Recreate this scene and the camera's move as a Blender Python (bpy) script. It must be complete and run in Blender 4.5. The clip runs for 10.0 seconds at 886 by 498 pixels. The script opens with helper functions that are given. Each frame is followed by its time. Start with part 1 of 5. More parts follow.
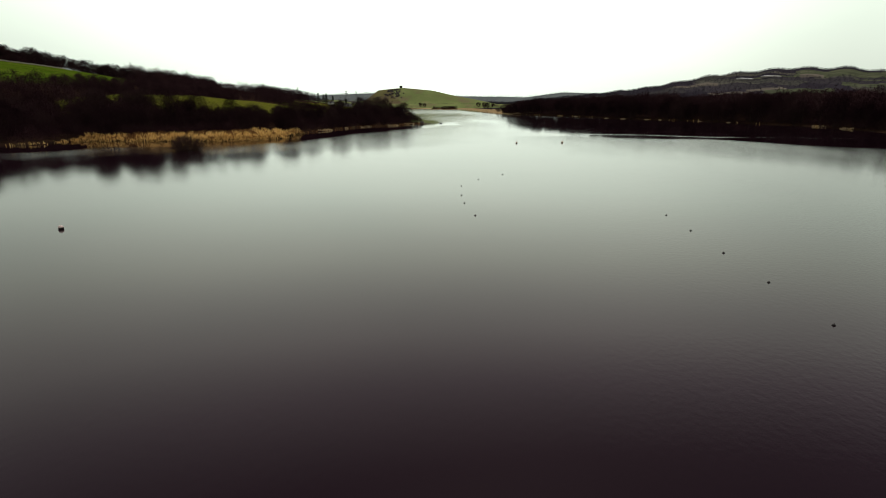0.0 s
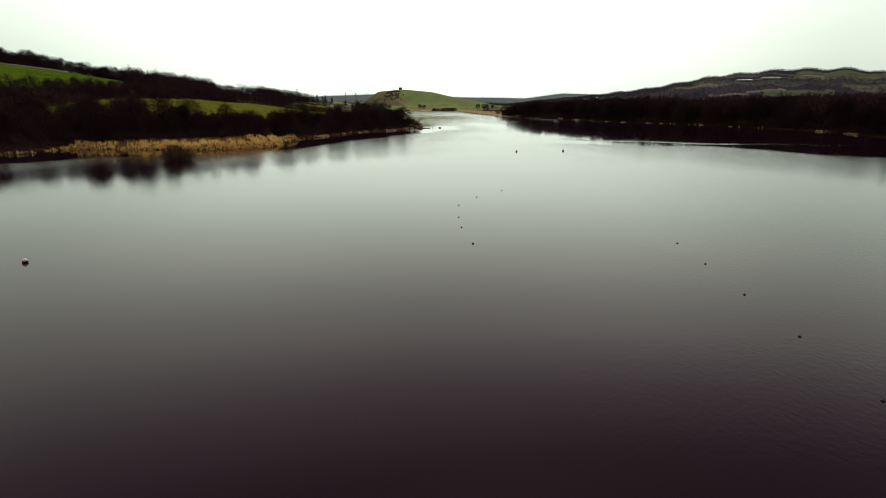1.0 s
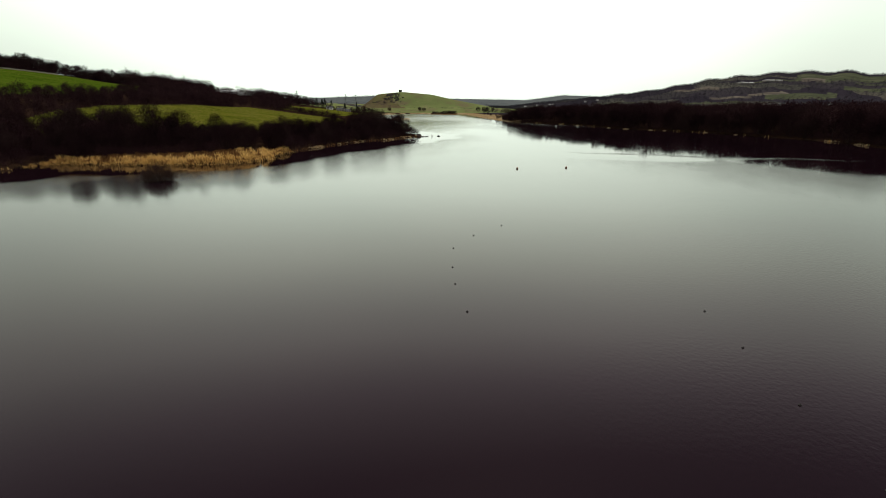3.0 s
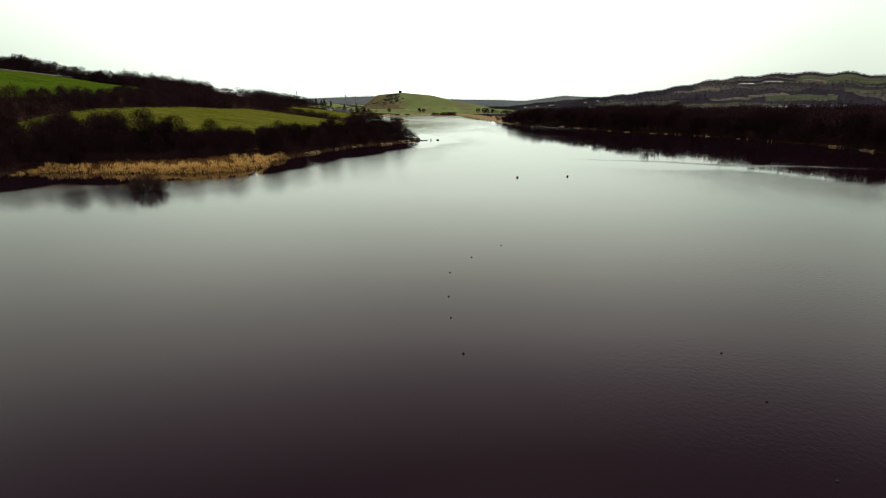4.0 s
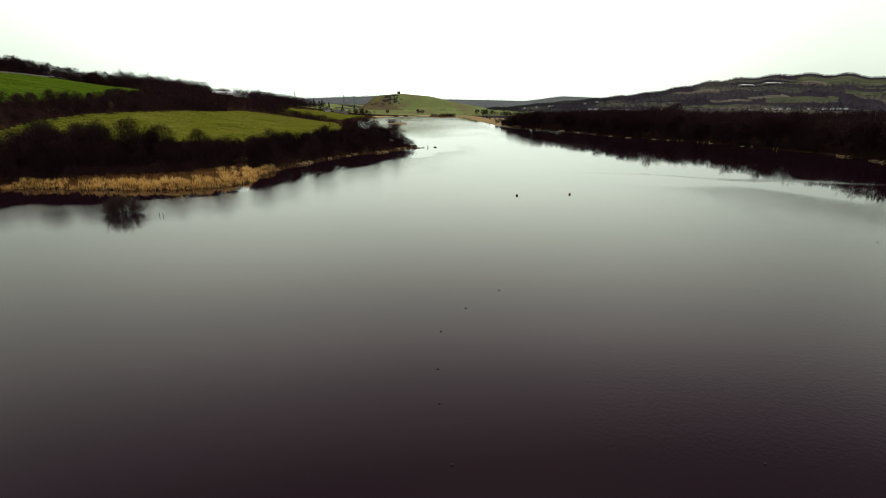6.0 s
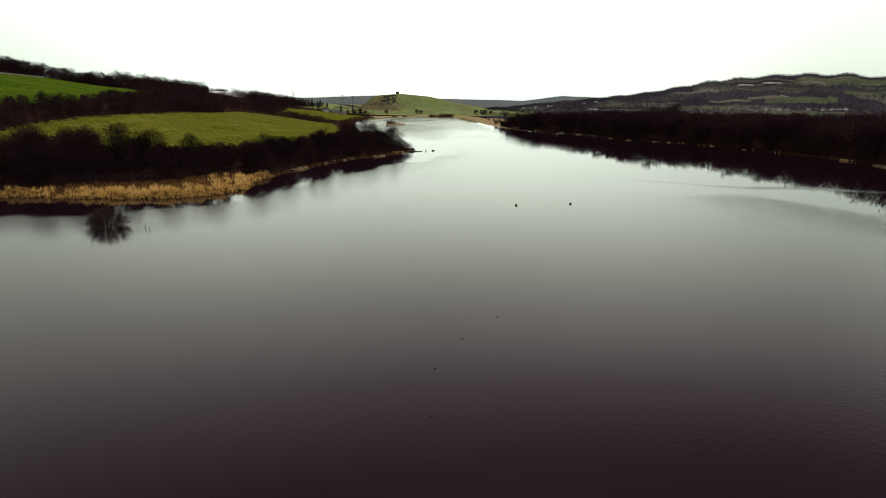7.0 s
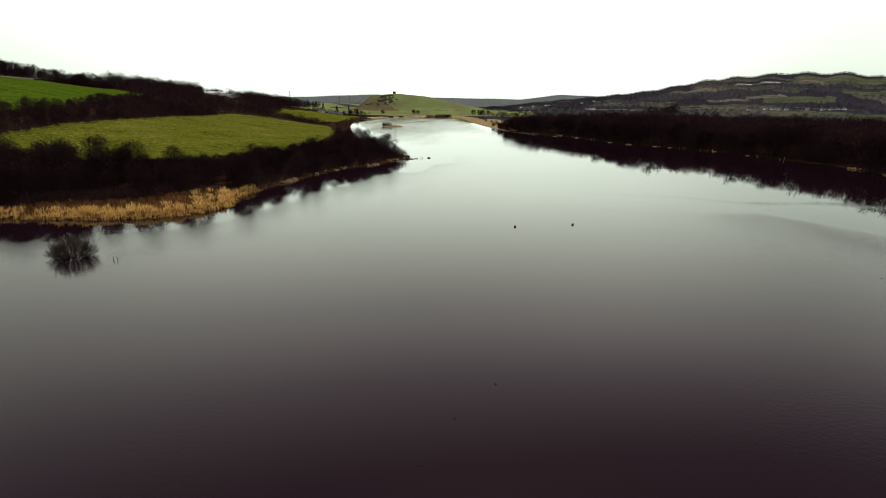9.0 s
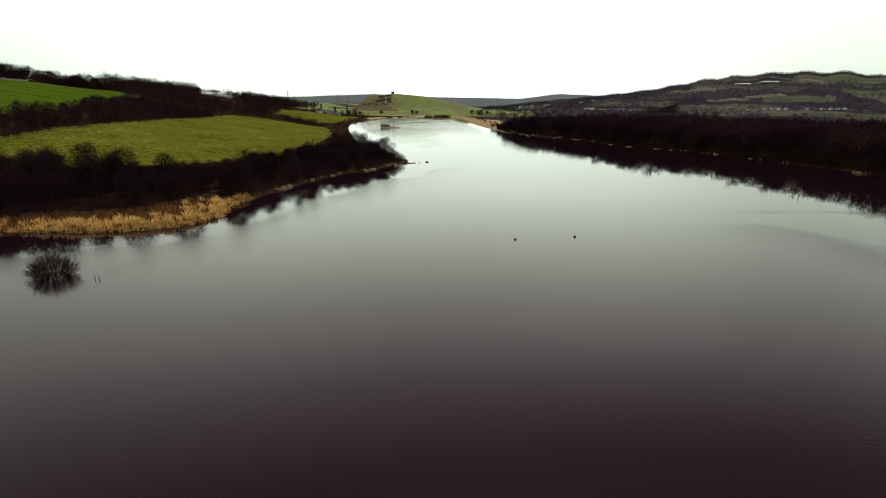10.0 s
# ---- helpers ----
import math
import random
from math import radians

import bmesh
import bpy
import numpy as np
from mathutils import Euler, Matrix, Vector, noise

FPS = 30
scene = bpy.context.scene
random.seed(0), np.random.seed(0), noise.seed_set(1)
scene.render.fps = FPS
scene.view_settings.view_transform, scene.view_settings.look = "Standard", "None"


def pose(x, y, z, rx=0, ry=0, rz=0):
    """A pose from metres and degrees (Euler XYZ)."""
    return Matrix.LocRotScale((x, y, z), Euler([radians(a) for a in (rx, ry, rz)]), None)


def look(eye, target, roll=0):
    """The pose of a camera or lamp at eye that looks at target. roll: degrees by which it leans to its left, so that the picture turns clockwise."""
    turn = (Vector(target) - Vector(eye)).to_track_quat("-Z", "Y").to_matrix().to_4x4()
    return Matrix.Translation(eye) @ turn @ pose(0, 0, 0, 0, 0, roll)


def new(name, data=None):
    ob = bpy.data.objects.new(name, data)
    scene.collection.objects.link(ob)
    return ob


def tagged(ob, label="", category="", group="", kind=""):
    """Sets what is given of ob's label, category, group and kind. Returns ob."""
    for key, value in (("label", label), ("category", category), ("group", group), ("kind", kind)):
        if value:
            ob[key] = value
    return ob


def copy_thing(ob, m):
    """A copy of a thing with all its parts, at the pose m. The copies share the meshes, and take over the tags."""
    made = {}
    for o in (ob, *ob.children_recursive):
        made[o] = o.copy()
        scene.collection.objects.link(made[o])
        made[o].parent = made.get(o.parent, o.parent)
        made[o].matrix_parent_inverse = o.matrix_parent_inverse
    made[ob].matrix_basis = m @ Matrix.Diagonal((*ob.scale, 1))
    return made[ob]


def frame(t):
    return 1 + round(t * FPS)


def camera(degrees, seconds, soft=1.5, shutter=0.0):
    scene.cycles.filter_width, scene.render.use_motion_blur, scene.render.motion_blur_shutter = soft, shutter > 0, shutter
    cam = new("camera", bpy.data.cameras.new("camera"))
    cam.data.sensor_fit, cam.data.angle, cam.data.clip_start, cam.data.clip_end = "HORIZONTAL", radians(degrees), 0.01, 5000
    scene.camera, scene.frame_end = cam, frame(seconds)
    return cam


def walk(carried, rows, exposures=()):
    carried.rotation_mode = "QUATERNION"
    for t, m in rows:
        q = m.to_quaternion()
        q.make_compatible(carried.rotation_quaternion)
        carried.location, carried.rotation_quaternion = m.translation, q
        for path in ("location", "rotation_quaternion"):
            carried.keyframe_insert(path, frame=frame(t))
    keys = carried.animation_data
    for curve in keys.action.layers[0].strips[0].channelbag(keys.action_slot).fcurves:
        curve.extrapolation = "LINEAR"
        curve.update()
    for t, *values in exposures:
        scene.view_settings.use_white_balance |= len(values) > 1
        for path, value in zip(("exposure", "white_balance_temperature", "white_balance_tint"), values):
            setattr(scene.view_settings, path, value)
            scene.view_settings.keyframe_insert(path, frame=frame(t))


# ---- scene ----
cam = camera(84.0, 10.0, soft=0.75)
PATH = [
    (0, (0.482, 1.822, 9.934), (-11.454, 96.979, -18.400), 0.06),
    (0.5, (0.443, 3.650, 10.749), (-11.465, 98.832, -17.508), 0.05),
    (1, (0.409, 5.459, 11.556), (-11.492, 100.664, -16.627), 0.04),
    (1.5, (0.379, 7.253, 12.355), (-11.529, 102.477, -15.760), 0.05),
    (2, (0.352, 9.036, 13.148), (-11.569, 104.276, -14.907), 0.07),
    (2.5, (0.327, 10.811, 13.937), (-11.607, 106.065, -14.069), 0.10),
    (4, (0.256, 16.128, 16.285), (-11.667, 111.407, -11.641), 0.21),
    (4.5, (0.231, 17.910, 17.066), (-11.661, 113.193, -10.859), 0.25),
    (5, (0.204, 19.702, 17.849), (-11.640, 114.987, -10.088), 0.29),
    (5.5, (0.173, 21.508, 18.634), (-11.605, 116.795, -9.328), 0.33),
    (7, (0.056, 27.049, 21.016), (-11.436, 122.329, -7.085), 0.40),
    (7.5, (0.005, 28.949, 21.823), (-11.371, 124.224, -6.342), 0.41),
    (8, (-0.053, 30.880, 22.639), (-11.309, 126.149, -5.596), 0.40),
    (8.5, (-0.119, 32.848, 23.465), (-11.257, 128.109, -4.843), 0.38),
    (9, (-0.194, 34.856, 24.302), (-11.224, 130.107, -4.078), 0.34),
    (9.5, (-0.279, 36.906, 25.151), (-11.217, 132.148, -3.299), 0.29),
    (10, (-0.374, 39.004, 26.014), (-11.246, 134.234, -2.499), 0.22),
]
walk(cam, [(t, look(eye, target, roll)) for t, eye, target, roll in PATH], exposures=[(0, 0.07), (10, 0.34)])

# ---- sky and sun ----
SUN_ELEV, SUN_AZ = 57.0, 4.0          # degrees; the azimuth is clockwise from +y
world = bpy.data.worlds.new("overcast_sky")
scene.world = world
world.use_nodes = True
wn, wl = world.node_tree.nodes, world.node_tree.links
wn.clear()
w_out = wn.new("ShaderNodeOutputWorld")
w_bg = wn.new("ShaderNodeBackground")
w_sky = wn.new("ShaderNodeTexSky")
w_sky.sky_type = "NISHITA"
w_sky.sun_disc = False
w_sky.sun_elevation = radians(SUN_ELEV)
w_sky.sun_rotation = radians(SUN_AZ)
w_sky.dust_density = 4.0
w_sky.air_density = 1.0
# cloud made up beyond view to grade the lake: bright low ahead, dark overhead
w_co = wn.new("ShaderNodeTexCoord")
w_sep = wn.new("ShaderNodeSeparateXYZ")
w_wide = wn.new("ShaderNodeVectorMath")       # squashed sideways so the dark part also reaches the lake's near corners
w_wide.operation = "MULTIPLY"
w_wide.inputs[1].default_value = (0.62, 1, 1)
w_lean = wn.new("ShaderNodeVectorMath")       # and skewed so the lake's east side reflects darker sky
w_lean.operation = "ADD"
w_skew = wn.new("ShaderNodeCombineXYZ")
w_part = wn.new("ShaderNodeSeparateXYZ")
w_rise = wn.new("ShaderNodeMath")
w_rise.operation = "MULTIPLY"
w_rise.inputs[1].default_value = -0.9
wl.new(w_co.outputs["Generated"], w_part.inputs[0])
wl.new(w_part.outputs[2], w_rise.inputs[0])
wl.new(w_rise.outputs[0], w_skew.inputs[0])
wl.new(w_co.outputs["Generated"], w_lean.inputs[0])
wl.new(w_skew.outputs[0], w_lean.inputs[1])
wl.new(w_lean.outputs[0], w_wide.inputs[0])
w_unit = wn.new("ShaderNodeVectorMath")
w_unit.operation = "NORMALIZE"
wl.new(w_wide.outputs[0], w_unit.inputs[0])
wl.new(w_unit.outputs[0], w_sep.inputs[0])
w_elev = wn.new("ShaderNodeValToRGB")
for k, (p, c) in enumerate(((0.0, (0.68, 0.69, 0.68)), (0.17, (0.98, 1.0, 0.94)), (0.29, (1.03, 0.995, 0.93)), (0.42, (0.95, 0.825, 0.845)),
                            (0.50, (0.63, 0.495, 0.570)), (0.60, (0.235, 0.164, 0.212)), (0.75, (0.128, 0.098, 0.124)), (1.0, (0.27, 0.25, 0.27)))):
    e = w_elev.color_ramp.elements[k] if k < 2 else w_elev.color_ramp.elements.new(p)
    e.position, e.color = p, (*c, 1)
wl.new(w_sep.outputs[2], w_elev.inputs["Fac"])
w_map = wn.new("ShaderNodeMapping")
w_map.inputs["Scale"].default_value = (1, 1, 4)
wl.new(w_co.outputs["Generated"], w_map.inputs["Vector"])
w_cloud = wn.new("ShaderNodeTexNoise")
w_cloud.inputs["Scale"].default_value = 2.2
w_cloud.inputs["Detail"].default_value = 6
wl.new(w_map.outputs["Vector"], w_cloud.inputs["Vector"])
w_tone = wn.new("ShaderNodeValToRGB")
w_tone.color_ramp.elements[0].position, w_tone.color_ramp.elements[0].color = 0.3, (7.15, 7.95, 7.12, 1)
w_tone.color_ramp.elements[1].position, w_tone.color_ramp.elements[1].color = 0.7, (7.72, 8.35, 7.48, 1)
wl.new(w_cloud.outputs["Fac"], w_tone.inputs["Fac"])
# glow added low ahead, well below the sun, to brighten the lake
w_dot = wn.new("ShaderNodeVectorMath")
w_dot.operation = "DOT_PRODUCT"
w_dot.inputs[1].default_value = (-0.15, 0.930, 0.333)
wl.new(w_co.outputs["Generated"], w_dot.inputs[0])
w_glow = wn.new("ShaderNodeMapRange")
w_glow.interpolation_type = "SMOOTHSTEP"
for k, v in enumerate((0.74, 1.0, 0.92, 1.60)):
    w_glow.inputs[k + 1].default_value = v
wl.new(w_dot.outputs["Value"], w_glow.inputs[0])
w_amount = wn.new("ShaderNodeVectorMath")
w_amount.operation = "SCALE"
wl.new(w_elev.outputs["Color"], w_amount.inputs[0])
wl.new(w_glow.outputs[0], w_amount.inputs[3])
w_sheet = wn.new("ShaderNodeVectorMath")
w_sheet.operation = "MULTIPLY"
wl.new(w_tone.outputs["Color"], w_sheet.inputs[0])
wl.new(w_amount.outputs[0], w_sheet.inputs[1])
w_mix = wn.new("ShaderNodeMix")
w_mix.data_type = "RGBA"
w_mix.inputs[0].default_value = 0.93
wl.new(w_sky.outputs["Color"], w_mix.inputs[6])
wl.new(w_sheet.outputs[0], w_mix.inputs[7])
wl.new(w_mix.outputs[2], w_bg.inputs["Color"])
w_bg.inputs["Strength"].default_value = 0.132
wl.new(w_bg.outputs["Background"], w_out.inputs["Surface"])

sun = new("sun", bpy.data.lights.new("sun", "SUN"))
sun.data.energy, sun.data.angle, sun.data.color = 2.4, radians(6), (1.0, 0.95, 0.88)
sun.matrix_world = look((0, 0, 300), (-math.sin(radians(SUN_AZ)) * 100, -math.cos(radians(SUN_AZ)) * 100,
                                      300 - 100 * math.tan(radians(SUN_ELEV))))

# ---- materials ----


def material(name, rough=0.9):
    m = bpy.data.materials.new(name)
    m.use_nodes = True
    b = m.node_tree.nodes["Principled BSDF"]
    b.inputs["Roughness"].default_value = rough
    return m, m.node_tree.nodes, m.node_tree.links, b


def varied(name, colours, scale, fine, rough=0.9, bump=0.0, spec=0.08, by="noise", detail=4):
    """A surface whose colour runs through a ramp by coarse and fine noise at real size in metres."""
    m, n, l, b = material(name, rough)
    b.inputs["Specular IOR Level"].default_value = spec
    co = n.new("ShaderNodeNewGeometry")
    a = n.new("ShaderNodeTexNoise")
    a.inputs["Scale"].default_value, a.inputs["Detail"].default_value = 1 / scale, detail
    f = n.new("ShaderNodeTexNoise")
    f.inputs["Scale"].default_value, f.inputs["Detail"].default_value = 1 / fine, 3
    l.new(co.outputs["Position"], a.inputs["Vector"])
    l.new(co.outputs["Position"], f.inputs["Vector"])
    mix = n.new("ShaderNodeMath")
    mix.operation = "MULTIPLY_ADD"
    mix.inputs[1].default_value = 0.45
    l.new(f.outputs["Fac"], mix.inputs[0])
    half = n.new("ShaderNodeMath")
    half.operation = "MULTIPLY"
    half.inputs[1].default_value = 0.6
    if by == "island":
        l.new(co.outputs["Random Per Island"], half.inputs[0])
    elif by == "object":
        info = n.new("ShaderNodeObjectInfo")
        l.new(info.outputs["Random"], half.inputs[0])
    else:
        l.new(a.outputs["Fac"], half.inputs[0])
    l.new(half.outputs[0], mix.inputs[2])
    ramp = n.new("ShaderNodeValToRGB")
    r = ramp.color_ramp
    lo, hi = (0.15, 0.9) if by in ("island", "object") else (0.33, 0.72)
    for k, c in enumerate(colours):
        e = r.elements[k] if k < 2 else r.elements.new(0.5)
        e.color = (*c, 1)
    for k, e in enumerate(r.elements):
        e.position = lo + (hi - lo) * k / (len(colours) - 1)
    for k, c in enumerate(colours):
        r.elements[k].color = (*c, 1)
    l.new(mix.outputs[0], ramp.inputs["Fac"])
    l.new(ramp.outputs["Color"], b.inputs["Base Color"])
    if bump:
        bp = n.new("ShaderNodeBump")
        bp.inputs["Strength"].default_value, bp.inputs["Distance"].default_value = 0.8, bump
        l.new(f.outputs["Fac"], bp.inputs["Height"])
        l.new(bp.outputs["Normal"], b.inputs["Normal"])
    return m


def thin_leafy(name, colours, scale, through_light=0.45):
    """Dry blades and stems that let some light through."""
    m = varied(name, colours, scale, 2.6, 0.8, 0, 0.05, "island")
    n, l = m.node_tree.nodes, m.node_tree.links
    b = n["Principled BSDF"]
    ramp = next(k for k in n if k.type == "VALTORGB")
    tr = n.new("ShaderNodeBsdfTranslucent")
    mx = n.new("ShaderNodeMixShader")
    mx.inputs[0].default_value = through_light
    l.new(ramp.outputs["Color"], tr.inputs["Color"])
    l.new(b.outputs[0], mx.inputs[1])
    l.new(tr.outputs[0], mx.inputs[2])
    l.new(mx.outputs[0], n["Material Output"].inputs["Surface"])
    return m


M_BARK = varied("bark", [(0.022, 0.013, 0.012), (0.050, 0.033, 0.030)], 2.0, 0.3, 0.95, 0.02, 0.0)
M_PALE_BARK = varied("pale_bark", [(0.035, 0.028, 0.026), (0.11, 0.095, 0.085)], 1.2, 0.2, 0.9, 0.01)
M_TWIG = varied("twigs", [(0.012, 0.0057, 0.0076), (0.024, 0.0118, 0.0138), (0.038, 0.0220, 0.0218)], 3.0, 1.0, 0.95, 0, 0.0, "object")
M_TWIG_FAR = varied("far_twigs", [(0.015, 0.0070, 0.0095), (0.032, 0.0155, 0.0185), (0.054, 0.0290, 0.0290)], 24.0, 5.0, 0.95, 0, 0.0)
M_WILLOW = varied("willow_twigs", [(0.028, 0.015, 0.014), (0.058, 0.034, 0.029), (0.105, 0.068, 0.055)], 1.5, 0.3, 0.9, 0, 0.02, "island")
M_SCRUB = varied("red_brown_scrub", [(0.04, 0.018, 0.012), (0.10, 0.045, 0.026)], 4.0, 0.6, 0.95, 0, 0.0)
# far hill twigs and bushes, with blue-grey haze mixed into their colours
M_HILLWOOD_HAZE = varied("hill_wood", [(0.026, 0.024, 0.032), (0.042, 0.039, 0.049), (0.054, 0.051, 0.052)], 120.0, 12.0, 0.95, 0, 0.0)
# skyline woods paled to blue-grey: distance haze painted into the colour
M_HORIZON_HAZE = varied("horizon_wood", [(0.115, 0.130, 0.142), (0.160, 0.176, 0.180)], 300.0, 30.0, 0.95, 0, 0.0)
M_REED = thin_leafy("dry_reed", [(0.32, 0.17, 0.045), (0.70, 0.46, 0.15), (0.85, 0.63, 0.26)], 5.0)
M_PALEREED = thin_leafy("pale_reed", [(0.26, 0.18, 0.09), (0.46, 0.35, 0.19), (0.58, 0.47, 0.29)], 5.0)
M_SEDGE = thin_leafy("brown_sedge", [(0.065, 0.028, 0.011), (0.18, 0.085, 0.030), (0.32, 0.18, 0.065)], 5.0)
# old wet stems, with the shade at the reeds' foot put into the colour
M_SHADEDREED = thin_leafy("wet_shaded_stems", [(0.008, 0.005, 0.004), (0.022, 0.013, 0.007)], 5.0, 0.1)
M_ROUGH = varied("rough_grass", [(0.20, 0.12, 0.045), (0.34, 0.23, 0.09), (0.20, 0.17, 0.05)], 25.0, 1.5, 0.95, 0.2)
M_ROCK = varied("outcrop_rock", [(0.040, 0.036, 0.034), (0.105, 0.092, 0.082)], 6.0, 1.0, 0.9, 0.3)
M_STONE = varied("tower_stone", [(0.04, 0.035, 0.032), (0.10, 0.088, 0.078)], 2.0, 0.4, 0.9, 0.03)
M_WHITE = varied("white_render", [(0.68, 0.68, 0.66), (0.84, 0.84, 0.82)], 3.0, 0.5, 0.8)
M_GREYWALL = varied("grey_render", [(0.22, 0.20, 0.18), (0.38, 0.35, 0.32)], 3.0, 0.5, 0.85)
M_SLATE = varied("slate_roof", [(0.06, 0.06, 0.07), (0.12, 0.12, 0.13)], 2.0, 0.3, 0.6)
M_SHEET = varied("pale_sheet_roof", [(0.55, 0.57, 0.58), (0.75, 0.77, 0.77)], 8.0, 1.0, 0.45)
M_DARKGLASS = material("dark_window", 0.15)[0]
M_DARKGLASS.node_tree.nodes["Principled BSDF"].inputs["Base Color"].default_value = (0.02, 0.02, 0.025, 1)
M_STEEL = varied("galvanised_steel", [(0.12, 0.125, 0.13), (0.22, 0.225, 0.23)], 3.0, 0.5, 0.5)
M_OLDWOOD = varied("weathered_wood", [(0.05, 0.04, 0.035), (0.14, 0.115, 0.09)], 0.6, 0.08, 0.9, 0.01)
# near-black lower half: the buoy's shadow side painted as a colour
M_BUOY_DARK = varied("shaded_buoy_underside", [(0.008, 0.007, 0.006), (0.025, 0.02, 0.016)], 0.3, 0.06, 0.5)
M_BUOY_RED = varied("faded_orange_plastic", [(0.44, 0.22, 0.13), (0.64, 0.46, 0.36)], 0.4, 0.08, 0.5)
M_BUOY_PALE = varied("faded_pale_plastic", [(0.52, 0.40, 0.36), (0.74, 0.66, 0.62)], 0.4, 0.08, 0.45)
M_FLOAT = varied("dark_float", [(0.012, 0.010, 0.010), (0.03, 0.026, 0.024)], 0.2, 0.05, 0.5)
M_CONIFER = varied("conifer_needles", [(0.006, 0.010, 0.007), (0.016, 0.026, 0.014)], 2.0, 0.5, 0.95)


def ground_material():
    """One land surface; soft-edged covers blend by the land-cover attributes of the sheet."""
    m, n, l, b = material("land", 0.97)
    b.inputs["Specular IOR Level"].default_value = 0.0
    co = n.new("ShaderNodeNewGeometry")

    def noise_of(size, detail, squash=(1, 1, 1)):
        mp = n.new("ShaderNodeMapping")
        mp.inputs["Scale"].default_value = squash
        l.new(co.outputs["Position"], mp.inputs["Vector"])
        t = n.new("ShaderNodeTexNoise")
        t.inputs["Scale"].default_value, t.inputs["Detail"].default_value = 1 / size, detail
        l.new(mp.outputs[0], t.inputs["Vector"])
        return t

    def blend(a, c, wa, wc):
        u = n.new("ShaderNodeMath")
        u.operation = "MULTIPLY"
        u.inputs[1].default_value = wa
        l.new(a, u.inputs[0])
        v = n.new("ShaderNodeMath")
        v.operation = "MULTIPLY_ADD"
        v.inputs[1].default_value = wc
        l.new(c, v.inputs[0])
        l.new(u.outputs[0], v.inputs[2])
        return v.outputs[0]

    def ramp_of(fac, stops):
        r = n.new("ShaderNodeValToRGB")
        for k, (p, c) in enumerate(stops):
            e = r.color_ramp.elements[k] if k < 2 else r.color_ramp.elements.new(p)
            e.position, e.color = p, (*c, 1)
        l.new(fac, r.inputs["Fac"])
        return r.outputs["Color"]

    coarse, tuft, fine = noise_of(26, 4), noise_of(2.0, 4, (0.75, 1, 1)), noise_of(0.7, 3)
    broad = noise_of(45, 5)
    grass = blend(coarse.outputs["Fac"], tuft.outputs["Fac"], 0.42, 0.58)
    wide = blend(broad.outputs["Fac"], tuft.outputs["Fac"], 0.65, 0.35)
    # far farmland in irregular patches, colours greyed and blued to paint in haze
    warp = noise_of(170, 3)
    add = n.new("ShaderNodeVectorMath")
    add.operation = "MULTIPLY_ADD"
    add.inputs[1].default_value = (170, 170, 0)
    l.new(warp.outputs["Color"], add.inputs[0])
    l.new(co.outputs["Position"], add.inputs[2])
    flat = n.new("ShaderNodeVectorMath")
    flat.operation = "MULTIPLY"
    flat.inputs[1].default_value = (1, 0.36, 0)
    l.new(add.outputs[0], flat.inputs[0])
    cells = n.new("ShaderNodeTexVoronoi")
    cells.inputs["Scale"].default_value = 1 / 80
    l.new(flat.outputs[0], cells.inputs["Vector"])
    sep = n.new("ShaderNodeSeparateColor")
    l.new(cells.outputs["Color"], sep.inputs[0])
    speck = noise_of(8, 6)
    patch = blend(sep.outputs[0], speck.outputs["Fac"], 0.72, 0.46)
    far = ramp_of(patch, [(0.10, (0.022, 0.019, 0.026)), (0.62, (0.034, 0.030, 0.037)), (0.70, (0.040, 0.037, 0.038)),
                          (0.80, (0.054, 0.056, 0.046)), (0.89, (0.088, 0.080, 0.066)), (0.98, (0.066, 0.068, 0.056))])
    covers = [("field", ramp_of(grass, [(0.36, (0.034, 0.044, 0.005)), (0.46, (0.070, 0.080, 0.008)), (0.56, (0.100, 0.103, 0.013)), (0.66, (0.150, 0.132, 0.034))])),
              ("upper", ramp_of(grass, [(0.36, (0.026, 0.050, 0.004)), (0.50, (0.046, 0.080, 0.0055)), (0.64, (0.070, 0.095, 0.012))])),
              ("hill", ramp_of(wide, [(0.34, (0.15, 0.125, 0.075)), (0.42, (0.145, 0.150, 0.066)), (0.50, (0.140, 0.180, 0.062)), (0.58, (0.170, 0.195, 0.075)), (0.68, (0.22, 0.200, 0.110))])),
              ("scarp", ramp_of(grass, [(0.36, (0.040, 0.032, 0.026)), (0.47, (0.12, 0.092, 0.055)), (0.58, (0.105, 0.11, 0.035)), (0.68, (0.17, 0.14, 0.08))])),
              ("rough", ramp_of(wide, [(0.34, (0.16, 0.105, 0.055)), (0.50, (0.32, 0.235, 0.125)), (0.64, (0.42, 0.33, 0.19))])),
              ("far", far),
              # farthest hills: blue-grey distance haze put into the ground colour
              ("far_haze", ramp_of(wide, [(0.36, (0.085, 0.098, 0.105)), (0.60, (0.125, 0.140, 0.135))])),
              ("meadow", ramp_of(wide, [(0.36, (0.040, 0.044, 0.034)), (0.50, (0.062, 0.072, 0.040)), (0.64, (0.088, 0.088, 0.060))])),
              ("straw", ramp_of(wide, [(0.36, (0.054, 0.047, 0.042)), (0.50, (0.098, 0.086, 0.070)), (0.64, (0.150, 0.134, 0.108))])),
              ("bed", ramp_of(coarse.outputs["Fac"], [(0.3, (0.015, 0.011, 0.008)), (0.7, (0.035, 0.028, 0.022))]))]
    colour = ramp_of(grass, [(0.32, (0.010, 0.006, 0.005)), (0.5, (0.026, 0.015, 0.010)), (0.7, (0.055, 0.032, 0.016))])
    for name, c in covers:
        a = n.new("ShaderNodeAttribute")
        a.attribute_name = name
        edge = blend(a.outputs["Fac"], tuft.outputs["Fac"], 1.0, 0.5)
